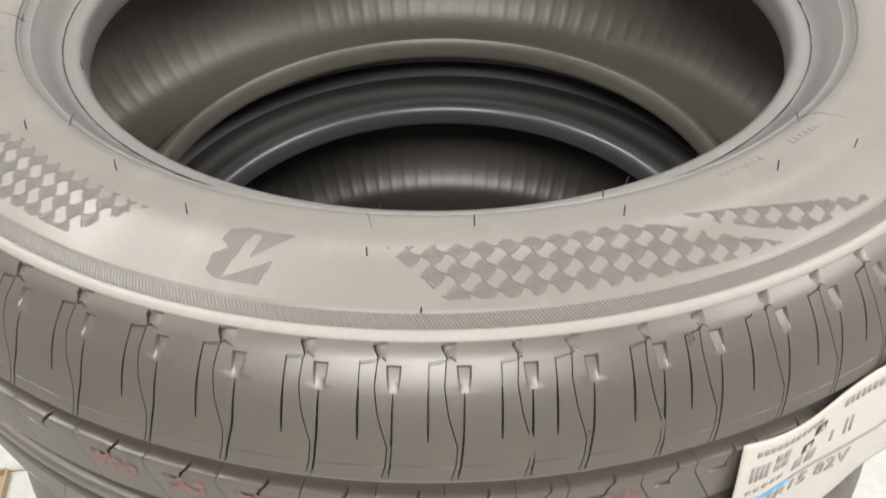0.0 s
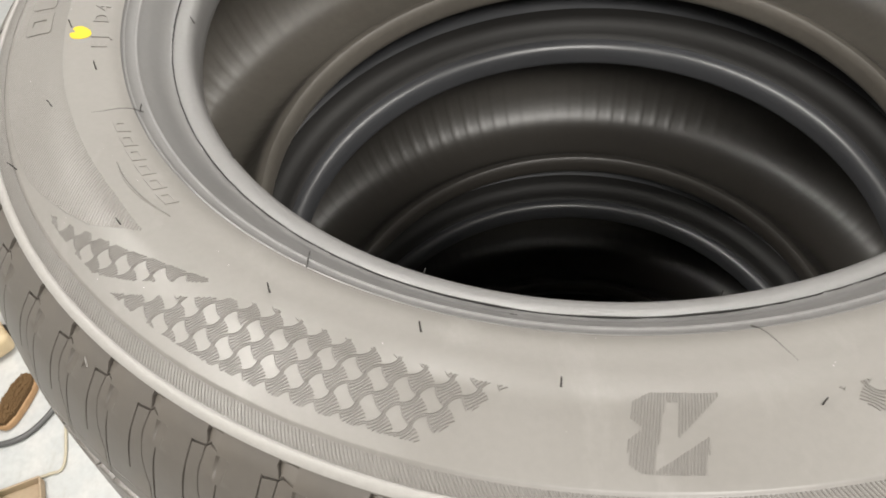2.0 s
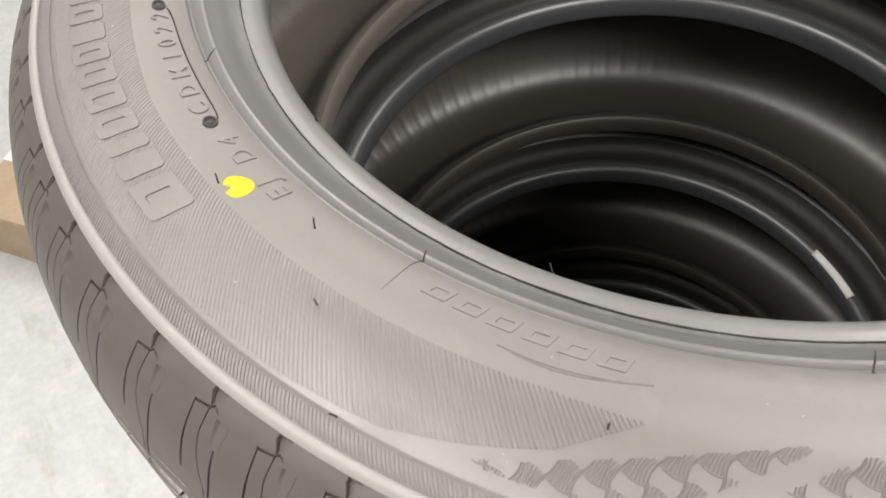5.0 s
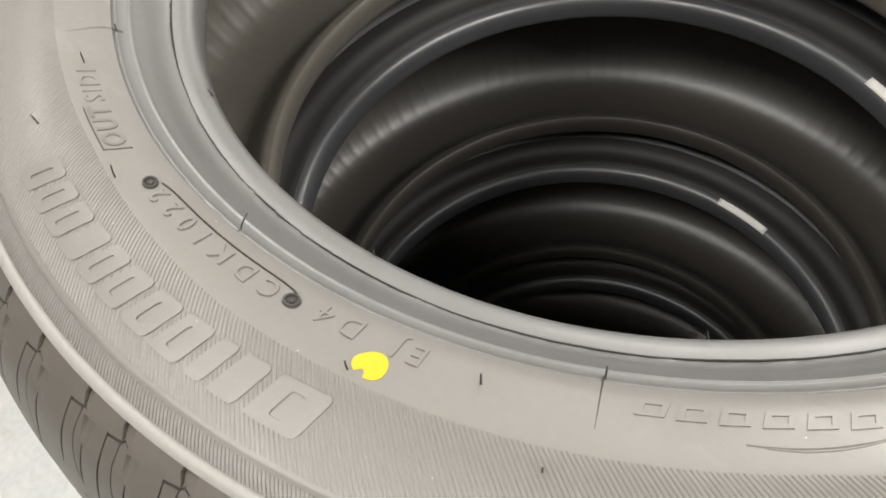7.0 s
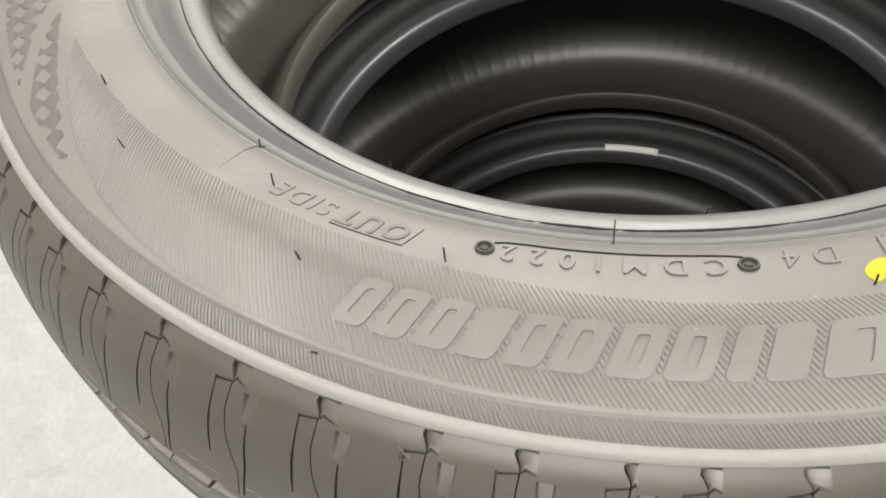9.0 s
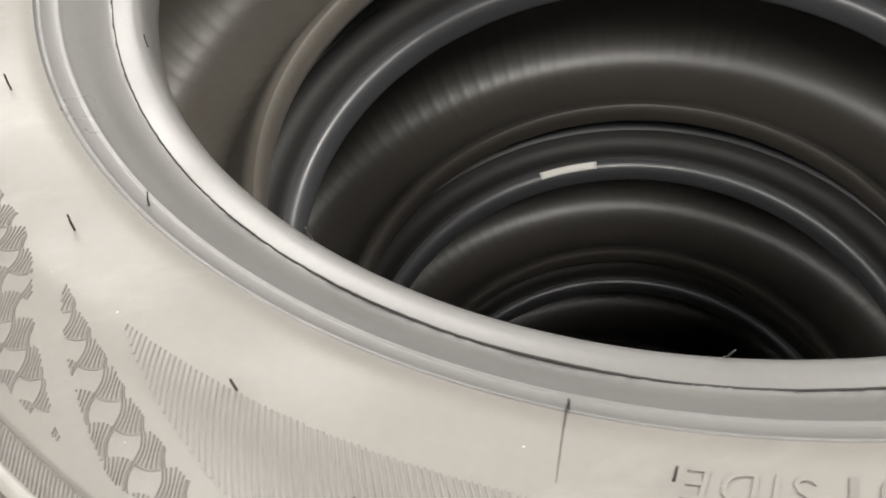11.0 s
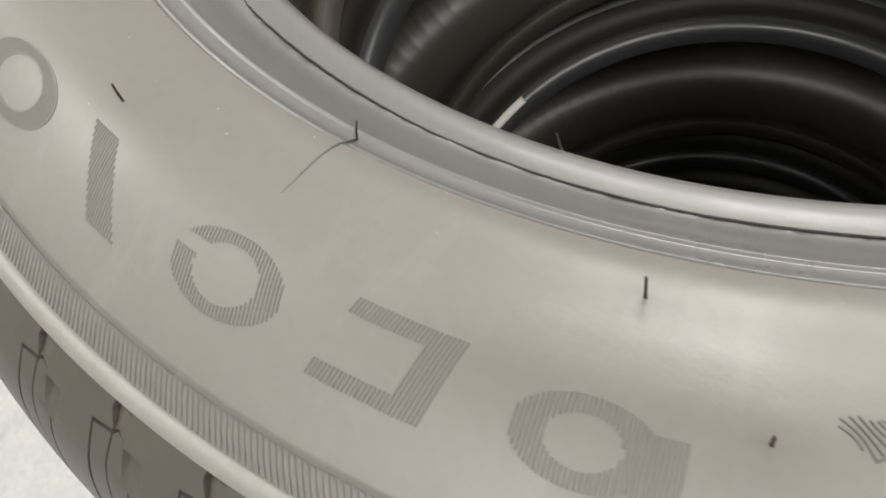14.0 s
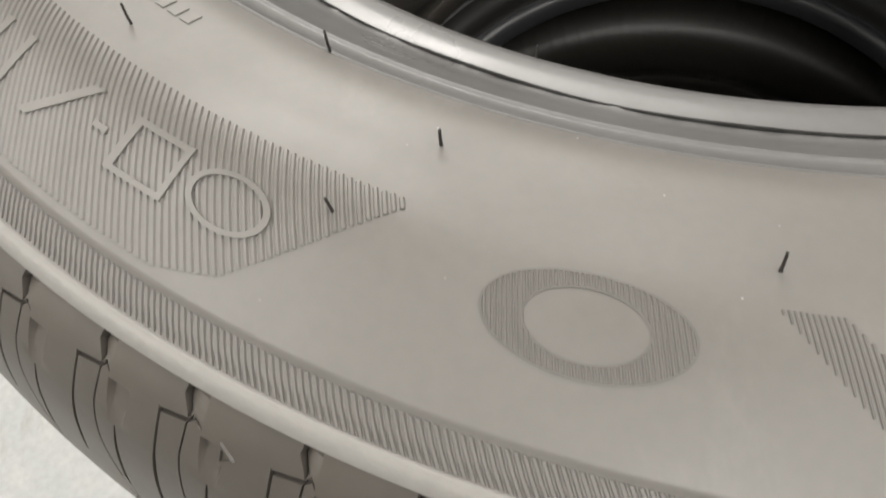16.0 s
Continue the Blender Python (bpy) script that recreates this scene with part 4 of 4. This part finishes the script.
def pipe(name, pts, radius, mat, label, category):
    """A round cord or hose along smooth points, lying on the floor."""
    line = smooth_curve(pts, 10)
    verts, faces = [], []
    for i, p in enumerate(line):
        q, o = line[min(i + 1, len(line) - 1)], line[max(i - 1, 0)]
        d = Vector((q[0] - o[0], q[1] - o[1], q[2] - o[2])).normalized()
        side = d.cross(Vector((0, 0, 1))).normalized()
        up = side.cross(d)
        for k in range(10):
            t = TAU * k / 10
            verts.append(tuple(Vector(p) + side * radius * math.cos(t) + up * radius * math.sin(t)))
    for i in range(len(line) - 1):
        for k in range(10):
            j = (k + 1) % 10
            faces.append((i * 10 + k, i * 10 + j, (i + 1) * 10 + j, (i + 1) * 10 + k))
    return tagged(new(name, mesh_from(name, verts, faces, mat)), label, category)


# shallow open tray of brown board
tray = new("cardboard_tray")
tray.location = (TRAY[0], TRAY[1], 0)
tray.rotation_euler = (0, 0, radians(TRAY[2]))
tagged(tray, "shallow tan cardboard tray lying on the pale floor", "tray")
rounded_box("base", 0.25, 0.106, 0.006, 0.002, CARD, tray, (0, 0, 0.003))
for y in (0.054, -0.054):
    rounded_box("side", 0.25, 0.005, 0.022, 0.002, CARD, tray, (0, y, 0.014))
for x in (0.125, -0.125):
    rounded_box("end", 0.005, 0.103, 0.022, 0.002, CARD, tray, (x, 0, 0.014))

# tin with a green rim and a white lid, standing in the tray
tin = new("round_tin")
tin.location = (TIN[0], TIN[1], 0.006)
tagged(tin, "round tin with bright green rim and white lid in a tray", "tin")
child("body", lathe("body", [(0.0, 0.0), (0.034, 0.0), (0.036, 0.002), (0.036, 0.048), (0.0355, 0.050)], GREEN, 48), tin)
child("rim", lathe("rim", [(0.0355, 0.050), (0.0372, 0.051), (0.0376, 0.054), (0.036, 0.0565), (0.0325, 0.0565), (0.031, 0.054)], GREEN, 48), tin, "bright green rim")
child("lid", lathe("lid", [(0.0315, 0.054), (0.030, 0.0535), (0.010, 0.0540), (0.0, 0.0542)], WHITE, 48), tin, "white lid")

# wooden hand brush, bristles upward
brush = new("hand_brush")
brush.location = (BRUSH[0], BRUSH[1], 0)
brush.rotation_euler = (0, 0, radians(BRUSH[2]))
tagged(brush, "wooden hand brush with dark brown bristles on the floor", "brush")
stock = child("stock", lathe("stock", [(0.0, 0.0), (0.90, 0.0), (0.97, 0.004), (1.0, 0.010), (0.97, 0.017), (0.92, 0.020), (0.0, 0.020)], WOOD, 48), brush)
for v in stock.data.vertices:
    # long oval with full ends
    a = math.atan2(v.co.y, v.co.x)
    k = (abs(math.cos(a)) ** 3 + abs(math.sin(a)) ** 3) ** (-1 / 3)
    v.co.x *= 0.066 * k
    v.co.y *= 0.027 * k
random.seed(5)
verts, faces = [], []
for i in range(42):
    for j in range(17):
        x, y = (i - 20.5) * 0.0029, (j - 8) * 0.0029
        if abs(x / 0.061) ** 2.6 + abs(y / 0.0225) ** 2.6 > 1:
            continue
        lx, ly = random.uniform(-0.0015, 0.0015), random.uniform(-0.0015, 0.0015)
        b = len(verts)
        for z, k, s in ((0.018, 0.0, 0.0013), (0.032 + random.uniform(-0.002, 0.002), 1.0, 0.0018)):
            for u, w in ((-1, -1), (1, -1), (1, 1), (-1, 1)):
                verts.append((x + lx * k + u * s, y + ly * k + w * s, z))
        faces += [(b + q, b + (q + 1) % 4, b + 4 + (q + 1) % 4, b + 4 + q) for q in range(4)] + [(b + 4, b + 5, b + 6, b + 7)]
child("bristles", mesh_from("bristles", verts, faces, BROWN, smooth=False), brush, "dark brown bristles")

# cream plastic case with a red stripe
case = new("plastic_case")
case.location = (CASE[0], CASE[1], 0)
case.rotation_euler = (0, 0, radians(CASE[2]))
tagged(case, "cream plastic tool case with a red stripe on the floor", "case")
rounded_box("shell", 0.20, 0.13, 0.055, 0.016, CREAM, case, (0, 0, 0.0345))
rounded_box("foot", 0.17, 0.10, 0.010, 0.003, DARK, case, (0, 0, 0.005))
rounded_box("stripe", 0.012, 0.112, 0.003, 0.001, RED, case, (0.045, 0, 0.0625))

# orange handle
handle = new("orange_handle")
handle.location = (HANDLE[0], HANDLE[1], 0)
handle.rotation_euler = (0, 0, radians(HANDLE[2]))
tagged(handle, "worn orange tool handle lying on the floor", "handle")
rounded_box("grip", 0.16, 0.030, 0.024, 0.010, ORANGE, handle, (0, 0, 0.012))
rounded_box("collar", 0.020, 0.034, 0.026, 0.010, DARK, handle, (-0.085, 0, 0.013))

pipe("air_hose", HOSE_LINE, 0.0065, HOSE, "dark grey rubber air hose curled on the floor", "hose")
pipe("cord", CORD_LINE, 0.0032, ROPE, "pale frayed cord lying on the floor", "cord")

cap = new("bottle_cap")
cap.location = (CAP[0], CAP[1], 0)
tagged(cap, "small bright blue plastic cap on the floor", "cap")
child("shell", lathe("shell", [(0.0, 0.007), (0.0065, 0.007), (0.0077, 0.006), (0.0082, 0.0), (0.0074, 0.0)], CYAN, 32), cap)

# brown card laid on the fifth tyre, seen down the middle of the stack
board = new("kraft_sheet")
board.location = (0, 0, TOP - 4 * PITCH + 0.0226)
tagged(board, "brown kraft card lying between two tyres of the stack", "card")
child("sheet", lathe("sheet", [(0.0, 0.0008), (0.2335, 0.0008), (0.234, 0.0004), (0.2335, 0.0), (0.0, 0.0)], CARD, 64), board)

# brown carton standing further off
carton = new("carton")
carton.location = (-0.43, 1.34, 0)
carton.rotation_euler = (0, 0, radians(38))
tagged(carton, "closed brown cardboard carton standing on the pale floor", "carton")
rounded_box("body", 0.34, 0.26, 0.16, 0.003, CARD, carton, (0, 0, 0.08))
rounded_box("flap", 0.166, 0.258, 0.004, 0.0015, CARD, carton, (-0.085, 0, 0.162))
rounded_box("flap", 0.166, 0.258, 0.004, 0.0015, CARD, carton, (0.085, 0, 0.162))
rounded_box("tape", 0.05, 0.262, 0.002, 0.0008, STICKER, carton, (0, 0, 0.165))

pipe("cable", [(1.62, -0.52, 0.007), (1.42, -0.44, 0.007), (1.28, -0.39, 0.007), (1.12, -0.34, 0.007), (0.98, -0.42, 0.007), (0.90, -0.60, 0.007)], 0.007, HOSE, "dark grey rubber cable lying on the pale floor", "cable")
